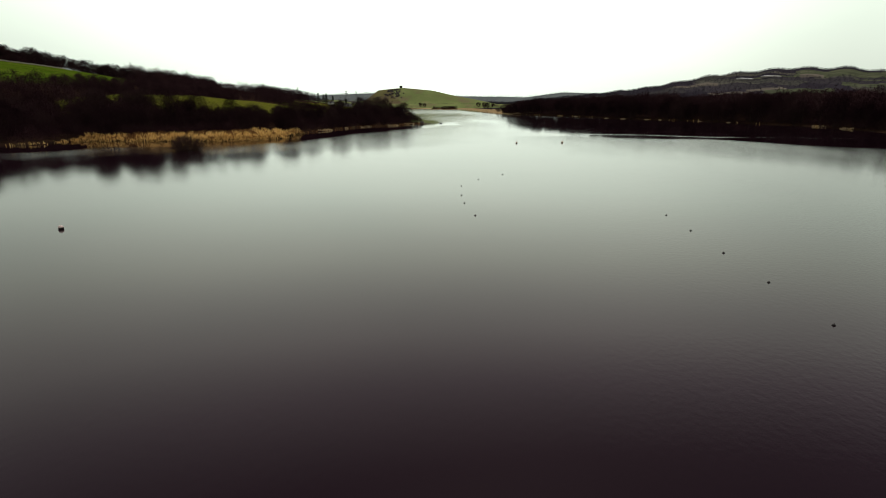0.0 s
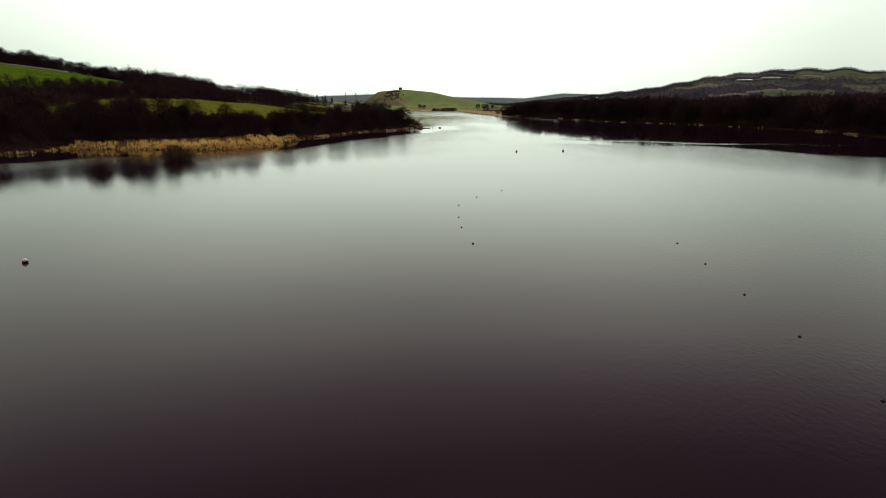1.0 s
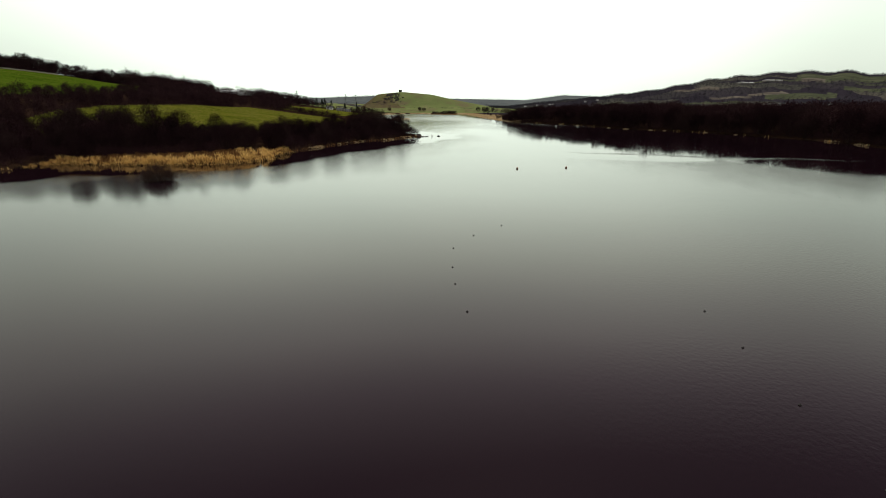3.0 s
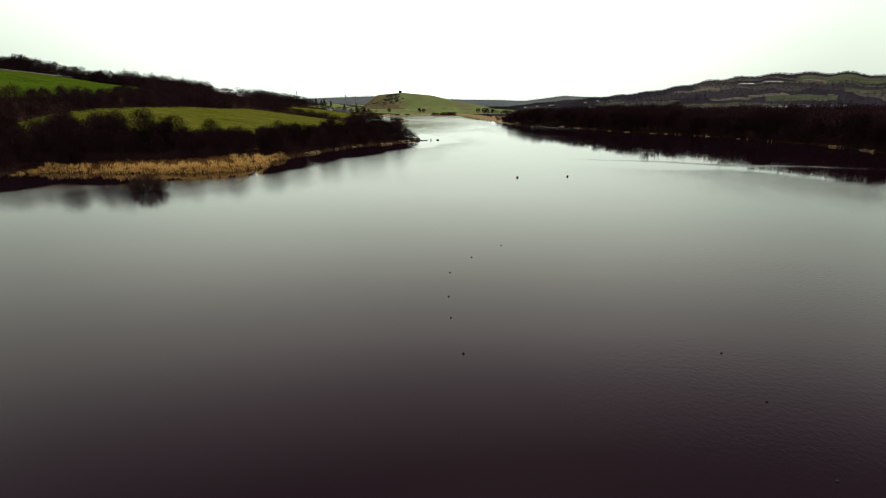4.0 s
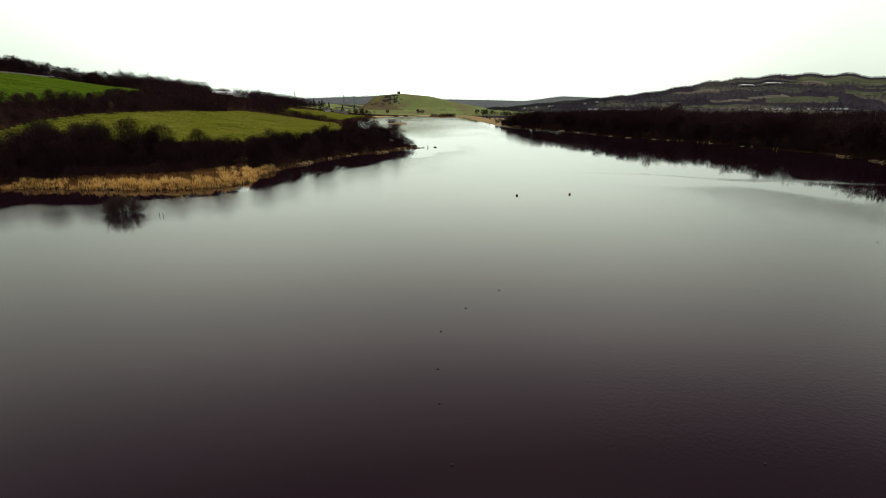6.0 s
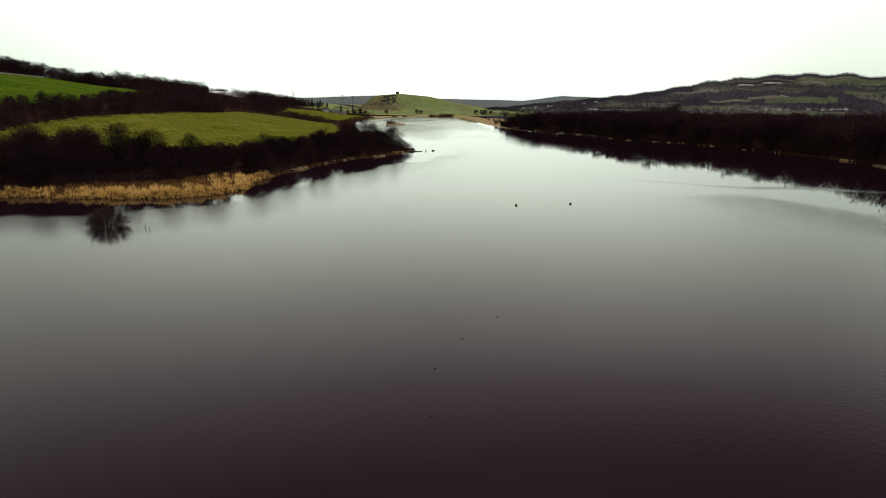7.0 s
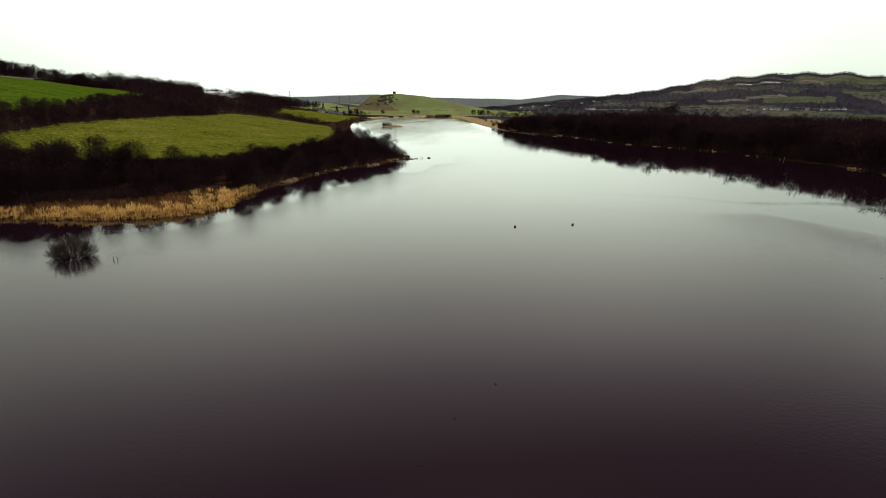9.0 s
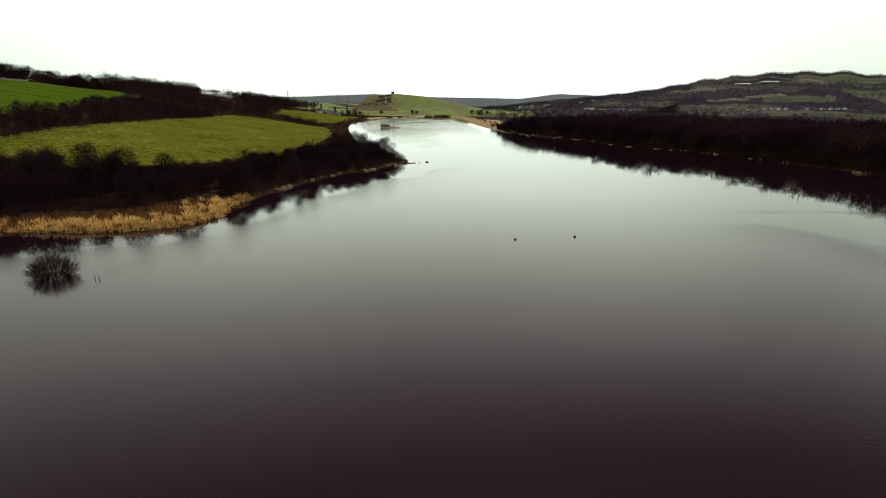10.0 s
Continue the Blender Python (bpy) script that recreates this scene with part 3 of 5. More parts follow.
    for k in range(shell):
        c, r = random.choice(billows)
        u = Vector((random.gauss(0, 1), random.gauss(0, 1), random.gauss(0.25, 1))).normalized()
        p = c + Vector((u.x * size.x, u.y * size.y, u.z * size.z)) * r * random.uniform(0.35, 1.0)
        if p.z < 0.2:
            p.z = random.uniform(0.2, 1.5)
        d = (u * 0.4 + (p - mid).normalized() * 0.35 + Vector((random.gauss(0, 0.45), random.gauss(0, 0.45), random.gauss(0.15, 0.45)))).normalized()
        w.twig(p, d, twig_len * random.uniform(0.6, 1.2), twig_w)
    return w


def tree_model(name, label, category, bark, twig, w):
    """An Empty with a trunk and a crown, kept as the pattern for its copies."""
    root = new(name)
    trunk = new("trunk", mesh_from("trunk", w.arrays()[0], w.f, [bark], smooth=True))
    crown = new("crown", mesh_from("crown", w.arrays()[2], w.tf, [twig]))
    for o in (trunk, crown):
        o.parent = root
    return tagged(root, label, category)


def scatter(poly, gap, seed, keep=None, tries=6000, most=400):
    """Spots on land inside the polygon, no two nearer than gap."""
    rng = np.random.default_rng(seed)
    xs, ys = [p[0] for p in poly], [p[1] for p in poly]
    cand = np.column_stack([rng.uniform(min(xs), max(xs), tries), rng.uniform(min(ys), max(ys), tries)])
    cand = cand[within(poly, cand[:, 0], cand[:, 1])]
    sd = lake_sd(cand[:, 0], cand[:, 1])
    got, cells = [], {}
    for (x, y), s in zip(cand.tolist(), sd.tolist()):
        if s < 1.0 or (keep and not keep(x, y, s)):
            continue
        cx, cy = int(x // gap), int(y // gap)
        near = [p for i in (-1, 0, 1) for j in (-1, 0, 1) for p in cells.get((cx + i, cy + j), ())]
        if all((x - a) ** 2 + (y - b) ** 2 > gap * gap for a, b in near):
            got.append((x, y))
            cells.setdefault((cx, cy), []).append((x, y))
            if len(got) >= most:
                break
    return got


PLANTED = set()          # patterns that already stand in the place themselves


def put(model, at):
    """A copy of the model at a pose; the first time the model itself."""
    if model.name in PLANTED:
        return copy_thing(model, at)
    PLANTED.add(model.name)
    model.matrix_basis = at
    return model


def plant(models, spots, lo, hi, group, seed, top=None):
    """Puts copies of the models at the spots; the first planting of each model uses the pattern itself."""
    random.seed(seed)
    zs = height(np.array([p[0] for p in spots]), np.array([p[1] for p in spots]))
    for (x, y), z in zip(spots, zs):
        m = random.choice(models)
        k = random.uniform(lo, hi)
        if top:
            k = max(0.3, min(k, (top(x, y) - float(z)) * random.uniform(0.092, 0.114)))
        at = pose(x, y, float(z), random.uniform(-3, 3), random.uniform(-3, 3), random.uniform(0, 360))
        o = put(m, at)
        o.scale = (k * random.uniform(0.9, 1.12), k * random.uniform(0.9, 1.12), k)
        tagged(o, group=group)


# patterns, 10 m high unless said
SCRUB_W = [grow_tree(10 + k, 10, 4.8, 5, -0.25, 8, 4, 6, 0.46, 0.066, False, 6200) for k in range(3)]
DOME_W = [grow_tree(20 + k, 10, 5.4, 1, 0.0, 34, 5, 6, 0.46, 0.07, False, 8600) for k in range(3)]
TALL_W = [grow_tree(30, 10, 3.7, 1, 0.15, 22, 4, 6, 0.45, 0.06, False, 3800)]
BIG_W = [grow_tree(320 + k, 10, 5.4, 1, 0.0, 34, 5, 6, 0.44, 0.07, False, 13500) for k in range(3)]
OPEN_W = [grow_tree(26 + k, 10, 5.4, 3, 0.02, 16, 5, 6, 0.46, 0.06, False, 3800) for k in range(2)]
SCRUB = [tree_model("bare_tree", "leafless many-stemmed willow with dense purple-brown twigs on the lake bank", "tree", M_BARK, M_TWIG, w) for w in SCRUB_W]
DOME = [tree_model("bare_tree", "leafless broad round-crowned tree with dark twigs beside the pasture", "tree", M_BARK, M_TWIG, w) for w in DOME_W]
BIG = [tree_model("bare_tree", "large leafless tree with a dense domed crown beside the pasture", "tree", M_BARK, M_TWIG, w) for w in BIG_W]
OPEN = [tree_model("bare_tree", "leafless open-branched tree on the tip of the point", "tree", M_BARK, M_TWIG, w) for w in OPEN_W]
TALL = [tree_model("bare_tree", "tall leafless tree with a pale slender trunk in the lakeside wood", "tree", M_PALE_BARK, M_TWIG, w) for w in TALL_W]

BELT = [(-175, 60), (-128, 98), (-119, 122), (-100, 142), (-84, 146), (-77, 158), (-72, 172), (-69, 186), (-66, 200), (-62, 214), (-56, 226), (-53, 240),
        (-48, 250), (-48, 268), (-58, 285), (-80, 300), (-96, 285), (-98, 240), (-108, 205), (-132, 172), (-160, 140), (-195, 110)]
belt = scatter(BELT, 4.6, 1, None, 9000, 160)
belt_sd = lake_sd(np.array([p[0] for p in belt]), np.array([p[1] for p in belt]))


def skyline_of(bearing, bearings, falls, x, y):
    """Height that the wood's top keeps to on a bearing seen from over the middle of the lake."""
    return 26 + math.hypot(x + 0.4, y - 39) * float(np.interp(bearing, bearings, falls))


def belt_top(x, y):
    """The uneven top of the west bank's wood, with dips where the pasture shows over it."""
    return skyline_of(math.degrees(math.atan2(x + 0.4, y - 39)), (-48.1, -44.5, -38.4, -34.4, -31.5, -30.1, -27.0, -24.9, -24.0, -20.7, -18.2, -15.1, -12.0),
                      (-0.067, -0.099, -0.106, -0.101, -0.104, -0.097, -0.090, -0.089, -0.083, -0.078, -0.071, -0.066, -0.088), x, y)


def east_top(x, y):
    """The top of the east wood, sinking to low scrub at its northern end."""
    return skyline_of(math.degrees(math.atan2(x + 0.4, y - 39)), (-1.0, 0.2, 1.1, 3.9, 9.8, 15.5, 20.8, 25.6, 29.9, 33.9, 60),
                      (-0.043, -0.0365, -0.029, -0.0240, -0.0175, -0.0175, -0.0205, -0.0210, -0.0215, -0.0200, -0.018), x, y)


def large_tree(model, x, y, tall, radius, group, turn):
    """One tree that stands out, with its height and the radius of its crown."""
    o = put(model, pose(x, y, ground_z(x, y), 0, 0, turn))
    o.scale = (radius / 5.6, radius / 5.6, tall / 10)
    tagged(o, group=group)


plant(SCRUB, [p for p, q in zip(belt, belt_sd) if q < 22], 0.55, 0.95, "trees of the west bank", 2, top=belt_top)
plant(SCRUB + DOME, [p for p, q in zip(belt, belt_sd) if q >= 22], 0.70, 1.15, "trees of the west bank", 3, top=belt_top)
plant(DOME, [(-150, 128), (-140, 118), (-131, 150)], 1.2, 1.4, "large trees of the west bank", 4)
for k, (tx, ty, tall, radius) in enumerate(((-118.5, 154.2, 14.2, 6.8), (-114.8, 166.3, 13.3, 9.2), (-109.5, 170.5, 11.6, 6.4), (-120.5, 160.0, 12.0, 4.8), (-97.4, 172.5, 10.6, 5.6), (-88.7, 174.8, 8.8, 5.0),
                                            (-83.8, 181.4, 8.8, 4.4), (-84.0, 196, 10.0, 5.4), (-77.4, 196.2, 9.2, 5.0), (-73, 220, 11.0, 5.0), (-68.8, 232.2, 8.6, 4.6),
                                            (-127, 147, 13.0, 6.4), (-124, 159, 12.4, 6.0), (-133, 154, 13.0, 6.4), (-74.5, 258.9, 12.2, 6.2), (-69.6, 264.6, 12.8, 6.6), (-63.1, 266.5, 11.6, 6.2), (-66, 247, 9.0, 5.4))):
    large_tree(BIG[k % 3], tx, ty, tall, radius, "large trees of the west bank", k * 47)
large_tree(DOME[1], -54.8, 269.0, 9.6, 6.4, "open trees on the point", 120)
for k, (tx, ty, tall, radius) in enumerate(((-57.0, 262.0, 7.5, 5.0), (-49.0, 260.0, 5.2, 4.0), (-71.5, 222.5, 12.0, 3.6))):
    large_tree(OPEN[k % 2], tx, ty, tall, radius, "open trees on the point", k * 80)

CROWN_W = [grow_tree(220 + k, 10, 5.0, 1, 0.02, 22, 3, 5, 0.6, 0.17, True, 2000) for k in range(3)]
CREST_TREES = [tree_model("bare_tree", "leafless round-crowned tree on the skyline of the ridge", "tree", M_BARK, M_TWIG, w) for w in CROWN_W]
CREST = [(-420, 330), (-440, 400), (-459, 466), (-476, 507), (-466, 537), (-478, 624), (-505, 630), (-505, 540), (-512, 505), (-494, 455), (-475, 390), (-450, 320)]
plant(CREST_TREES, scatter(CREST, 7.2, 8, None, 20000, 80), 1.05, 1.7, "trees along the crest", 9)

# ---- the east wood ----
def east_front(x, y, s):
    return s < 16


EAST = [(128, 100), (128, 260), (100, 330), (60, 390), (40, 440), (2, 502), (-6, 540), (40, 560), (120, 560), (220, 470), (240, 330), (230, 180), (220, 100)]
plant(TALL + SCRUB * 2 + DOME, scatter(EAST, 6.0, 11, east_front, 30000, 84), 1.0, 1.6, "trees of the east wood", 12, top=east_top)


def mass_mesh(name, places, models_, lo, hi, mats, top=None):
    """Limbs and twigs of many trees or bushes at (x, y, z) in one mesh."""
    packs = [w.arrays() for w in models_]
    V, Q, T, base = [], [], [], 0
    for x, y, z in places:
        v, f, tv, tf = random.choice(packs)
        k = random.uniform(lo, hi) * (1 + 0.22 * noise.noise(Vector((x * 0.035, y * 0.035, 5.0))))
        if top:
            k = max(0.15, min(k, (top(x, y) - z) * random.uniform(0.090, 0.114)))
        a = random.uniform(0, 6.28)
        rot = np.array([[math.cos(a), -math.sin(a), 0], [math.sin(a), math.cos(a), 0], [0, 0, 1]]) * k
        V += [v @ rot.T + (x, y, z), tv @ rot.T + (x, y, z)]
        Q.append(f + base)
        T.append(tf + base + len(v))
        base += len(v) + len(tv)
    Q, T = np.concatenate(Q), np.concatenate(T)
    return mesh_from(name, np.concatenate(V), Q, mats, [0] * len(Q) + [1] * len(T), tris=T)


def wood_mass(name, label, spots, models_, lo, hi, mats, seed, top=None):
    """Many trees as one mass."""
    random.seed(seed)
    at = np.array(spots)
    z = height(at[:, 0], at[:, 1])
    return tagged(new(name, mass_mesh(name, np.column_stack([at, z]), models_, lo, hi, mats, top)), label, "wood", kind="stuff")


STRIP = [(-172, 120), (-199, 217), (-205, 245), (-212, 283), (-217, 320), (-234, 383), (-264, 470), (-330, 465), (-296, 392), (-255, 312), (-236, 247), (-228, 120)]
BUSH = [grow_tree(180 + k, 10, 6.5, 2, -0.5, 5, 2, 3, 0.9, 0.30, True, 340) for k in range(4)]
MID = [grow_tree(80 + k, 10, 5.4, 2, -0.2, 8, 3, 4, 0.62, 0.21, True, 1150) for k in range(4)]
wood_mass("hedge_wood", "strip of leafless trees and scrub between two pastures", scatter(STRIP, 5.6, 6, None, 16000, 300), MID, 0.5, 0.82, [M_BARK, M_TWIG_FAR], 7)
HEDGE_FOOT = [(-163, 120), (-191, 217), (-197, 245), (-204, 283), (-209, 320), (-226, 383), (-257, 472), (-267, 470), (-238, 383), (-221, 320), (-216, 283), (-209, 245), (-203, 217), (-175, 120)]
wood_mass("hedge", "ragged leafless hedge along the edge of the pasture", scatter(HEDGE_FOOT, 3.2, 66, None, 9000, 220), BUSH, 0.25, 0.45, [M_BARK, M_TWIG_FAR], 67)
BELT_BACK = [(-175, 60), (-135, 98), (-125, 122), (-108, 148), (-92, 156), (-84, 168), (-80, 186), (-76, 200), (-70, 218), (-62, 240), (-58, 262), (-66, 285), (-88, 296),
             (-96, 285), (-97, 240), (-106, 205), (-130, 172), (-158, 140), (-195, 110)]
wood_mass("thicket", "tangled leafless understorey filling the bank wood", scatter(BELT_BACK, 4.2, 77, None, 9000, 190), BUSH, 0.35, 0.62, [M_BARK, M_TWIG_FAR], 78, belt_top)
INLET = [(-165, 85), (-150, 72), (-113, 106), (-112, 113), (-118, 119), (-117, 127), (-128, 128)]
wood_mass("thicket", "dark leafless scrub crowding the inlet", scatter(INLET, 2.8, 96, None, 9000, 90), BUSH, 0.22, 0.5, [M_BARK, M_TWIG_FAR], 97)
WEST_SHORE = [(-73, 166), (-76, 205), (-70, 228), (-60, 250), (-54, 266), (-40, 266), (-44, 244), (-54, 222), (-58, 200), (-62, 166)]
wood_mass("thicket", "dark leafless scrub overhanging the west shore", scatter(WEST_SHORE, 2.6, 98, lambda x, y, s: 1.2 < s < 9, 12000, 170), BUSH, 0.25, 0.5, [M_BARK, M_TWIG_FAR], 99)
TALL_SIDE = [(-175, 90), (-140, 118), (-126, 140), (-108, 158), (-102, 190), (-110, 203), (-132, 170), (-158, 138), (-190, 108)]
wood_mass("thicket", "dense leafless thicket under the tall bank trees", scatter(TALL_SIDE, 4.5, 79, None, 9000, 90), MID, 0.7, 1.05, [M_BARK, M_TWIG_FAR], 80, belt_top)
LIGHT = [grow_tree(40 + k, 10, 4.6, 1, 0.08, 14, 3, 4, 0.62, 0.19, True, 920) for k in range(4)]
wood_mass("east_wood", "dense leafless wood of dark trees behind the lake shore",
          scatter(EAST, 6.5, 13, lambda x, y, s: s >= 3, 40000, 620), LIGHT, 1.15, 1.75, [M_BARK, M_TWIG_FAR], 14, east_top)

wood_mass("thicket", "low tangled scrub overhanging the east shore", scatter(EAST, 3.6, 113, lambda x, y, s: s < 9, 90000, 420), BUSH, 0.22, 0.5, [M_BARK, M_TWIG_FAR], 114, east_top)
FAR_TREE = [grow_tree(50 + k, 10, 4.8, 1, -0.1, 8, 2, 3, 0.9, 0.30, True, 230) for k in range(4)]


def clear_of_farm(x, y, s):
    """Trees keep off the farm on the crest and the slope below it."""
    return not (y > 700 and abs(x + 558 + (y - 1005) * 0.588) < 42)


WEST = [(-264, 474), (-330, 470), (-362, 495), (-420, 622), (-500, 630), (-640, 900), (-600, 1010), (-450, 960), (-340, 800), (-300, 690), (-275, 600), (-290, 545)]
wood_mass("west_wood", "leafless wood spreading over the western slope", scatter(WEST, 9.5, 15, clear_of_farm, 24000, 620), FAR_TREE, 0.65, 1.6, [M_BARK, M_TWIG_FAR], 16)
wood_mass("crest_thicket", "leafless thicket beneath the skyline trees", scatter(CREST, 4.5, 117, None, 20000, 190), FAR_TREE, 0.7, 1.15, [M_BARK, M_TWIG_FAR], 118)
WALL_SIDE = [(-421, 330), (-439, 400), (-456, 464), (-471, 503), (-482, 503), (-466, 460), (-449, 396), (-431, 328)]
wood_mass("hedge", "dark leafless scrub behind the dry-stone wall on the crest", scatter(WALL_SIDE, 3.4, 133, None, 9000, 110), BUSH, 0.35, 0.7, [M_BARK, M_TWIG_FAR], 134)
WALL_END = [(-474, 502), (-467, 535), (-479, 625), (-494, 627), (-482, 538), (-490, 506)]
wood_mass("hedge", "dark leafless scrub along the top edge of the pasture", scatter(WALL_END, 3.6, 136, None, 9000, 110), BUSH, 0.4, 0.8, [M_BARK, M_TWIG_FAR], 137)
RIDGE = [(-468, 618), (-510, 640), (-600, 780), (-665, 900), (-640, 1000), (-560, 960), (-520, 800), (-440, 668)]
wood_mass("ridge_wood", "tall leafless trees crowding the western skyline", scatter(RIDGE, 11.0, 115, clear_of_farm, 12000, 170), FAR_TREE, 1.1, 2.1, [M_BARK, M_TWIG_FAR], 116)
BEHIND = [(-700, 1040), (-640, 1030), (-580, 1022), (-520, 1012), (-500, 1030), (-580, 1050), (-690, 1070)]
wood_mass("farm_trees", "leafless trees sheltering the farm on the crest", scatter(BEHIND, 6.0, 119, None, 6000, 70), FAR_TREE, 0.9, 1.5, [M_BARK, M_TWIG_FAR], 120)
SHOULDER = [(-505, 930), (-430, 895), (-378, 925), (-384, 1012), (-480, 1015)]
wood_mass("shoulder_wood", "leafless wood on the shoulder of the western slope", scatter(SHOULDER, 8.0, 123, None, 6000, 110), FAR_TREE, 1.4, 2.1, [M_BARK, M_TWIG_FAR], 124)
COPSE = [(275, 1040), (325, 1035), (330, 1065), (280, 1068)]
wood_mass("copse", "round dark copse of leafless trees on flat fields", scatter(COPSE, 6.5, 121, None, 3000, 26), FAR_TREE, 1.3, 1.8, [M_BARK, M_TWIG_FAR], 122)
HILLFOOT = [(-420, 1000), (-640, 900), (-800, 1100), (-700, 1500), (-520, 1500)]
wood_mass("hill_wood", "far leafless woods on low hills", scatter(HILLFOOT, 18.0, 17, None, 9000, 250), FAR_TREE, 0.9, 1.4, [M_BARK, M_TWIG_FAR], 18)


MARSH_WOOD = [(30, 575), (110, 562), (260, 640), (340, 900), (120, 985), (-25, 1010), (-12, 900), (12, 720)]
wood_mass("marsh_wood", "low leafless wood on the flat behind the marsh", scatter(MARSH_WOOD, 10.0, 125, None, 9000, 330), FAR_TREE, 0.5, 0.95, [M_BARK, M_TWIG_FAR], 126)


def clump(seed, n):
    """A rough dense thicket, 10 m high, of leafy-looking twig flakes."""
    random.seed(seed)
    w = Wood()
    for _ in range(n):
        a, r, h = random.uniform(0, 6.28), math.sqrt(random.random()), random.random()
        env = math.sin(math.pi * (0.25 + 0.7 * h))
        p = Vector((math.cos(a) * r * 5.5 * env, math.sin(a) * r * 5.5 * env, h * 6))
        d = Vector((random.gauss(0, 0.5), random.gauss(0, 0.5), random.uniform(0.2, 1))).normalized()
        w.twig(p, d, random.uniform(0.8, 1.6), 0.6)
    return w


CLUMPS = [clump(60 + k, 56) for k in range(4)]


def east_slopes(x, y, s):
    v = noise.noise(Vector((x * 0.0050, y * 0.0020, 3.0))) + 0.7 * noise.noise(Vector((x * 0.014, y * 0.007, 7.0)))
    rr, th = math.hypot(x, y - 20), math.degrees(math.atan2(x, y - 20))
    if (950 < rr < 1085 and th > 25) or (y < 980 and x < 0.26 * y - 80):
        return False
    hedge = noise.noise(Vector((x * 0.09, y * 0.09, 9.0))) > 0.42
    if any(in_east_field(th, rr, *f) for f in EAST_MEADOWS + EAST_STRAW):
        return hedge
    return v > -0.62


SLOPES = [(-40, 640), (60, 580), (260, 520), (420, 500), (1500, 1500), (1900, 2300), (300, 2450), (-60, 2400)]
wood_mass("hillside_wood", "patchy leafless woods and hedges over the far eastern hillside", scatter(SLOPES, 9.0, 19, east_slopes, 40000, 8000), CLUMPS, 0.5, 1.1, [M_BARK, M_HILLWOOD_HAZE], 20)
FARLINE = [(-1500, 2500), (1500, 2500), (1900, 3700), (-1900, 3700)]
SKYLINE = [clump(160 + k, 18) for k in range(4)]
wood_mass("horizon_wood", "woods along the far skyline", scatter(FARLINE, 13.0, 21, lambda x, y, s: noise.noise(Vector((x * 0.006, y * 0.004, 2))) > -0.12, 30000, 6500), SKYLINE, 0.5, 1.6, [M_HORIZON_HAZE, M_HORIZON_HAZE], 22)

# scrub on the marshy west shore beyond the point
MARSH = [(-62, 290), (-82, 330), (-110, 400), (-137, 480), (-166, 568), (-200, 705), (-222, 820), (-236, 818), (-214, 705), (-182, 572), (-152, 486), (-124, 408), (-100, 335), (-84, 296)]
LOWSCRUB = [grow_tree(70 + k, 10, 6.0, 2, -0.5, 6, 3, 6, 2.2, 0.42, True) for k in range(3)]
wood_mass("marsh_scrub", "low red-brown leafless scrub along the marshy shore", scatter(MARSH, 3.6, 23, None, 16000, 420), LOWSCRUB, 0.10, 0.24, [M_SCRUB, M_SCRUB], 24)


# ---- reeds ----
def blades(name, label, spots_fn, count, lo, hi, mat, seed, width=0.07, low_edge=False):
    rng = np.random.default_rng(seed)
    x, y = spots_fn(rng, count)
    n = len(x)
    z = np.maximum(height(x, y), -0.35)
    tuft = np.sin(x * 1.9 + 1.3 * np.sin(y * 0.8)) * np.cos(y * 2.3) * 0.18 + 1
    lump = np.abs(np.sin(np.floor(x / 0.9) * 12.9898 + np.floor(y / 0.9) * 78.233) * 43758.5) % 1.0
    edge = np.clip(0.22 + lake_sd(x, y) / 3.2, 0.22, 1.0) if low_edge else 1.0
    h = rng.uniform(lo, hi, n) * tuft * (0.65 + 0.6 * lump) * edge
    a = rng.uniform(0, 2 * np.pi, n)
    lean = rng.normal(0, 0.16, (n, 2)) * h[:, None]
    wx, wy = np.cos(a) * width / 2, np.sin(a) * width / 2
    v = np.empty((n, 4, 3))
    v[:, 0] = np.stack([x - wx, y - wy, z - 0.05], 1)
    v[:, 1] = np.stack([x + wx, y + wy, z - 0.05], 1)
    v[:, 2] = np.stack([x + lean[:, 0] + wx * 1.5, y + lean[:, 1] + wy * 1.5, z + h * 0.8], 1)
    v[:, 3] = np.stack([x + lean[:, 0] * 1.5 - wx * 0.5, y + lean[:, 1] * 1.5 - wy * 0.5, z + h], 1)
    me = mesh_from(name, v.reshape(-1, 3), np.arange(n * 4).reshape(-1, 4), [mat])
    return tagged(new(name, me), label, "reeds", kind="stuff")


def in_band(poly, lo, hi, patchy=0.0):
    def spots_fn(rng, count):
        xs, ys = [p[0] for p in poly], [p[1] for p in poly]
        x, y = rng.uniform(min(xs), max(xs), count * 6), rng.uniform(min(ys), max(ys), count * 6)
        sd = lake_sd(x, y)
        ok = within(poly, x, y) & (sd > lo) & (sd < hi)
        if patchy:
            v = np.sin(x * 0.33 + 2) * np.sin(y * 0.29 + 1) + 0.5 * np.sin(x * 0.9) * np.sin(y * 0.8)
            ok &= v > patchy
        return x[ok][:count], y[ok][:count]
    return spots_fn


REEDBED = [(-116.5, 117), (-116, 133), (-100, 147), (-84, 151), (-76, 160), (-71, 168), (-62, 168), (-58, 130), (-90, 118)]


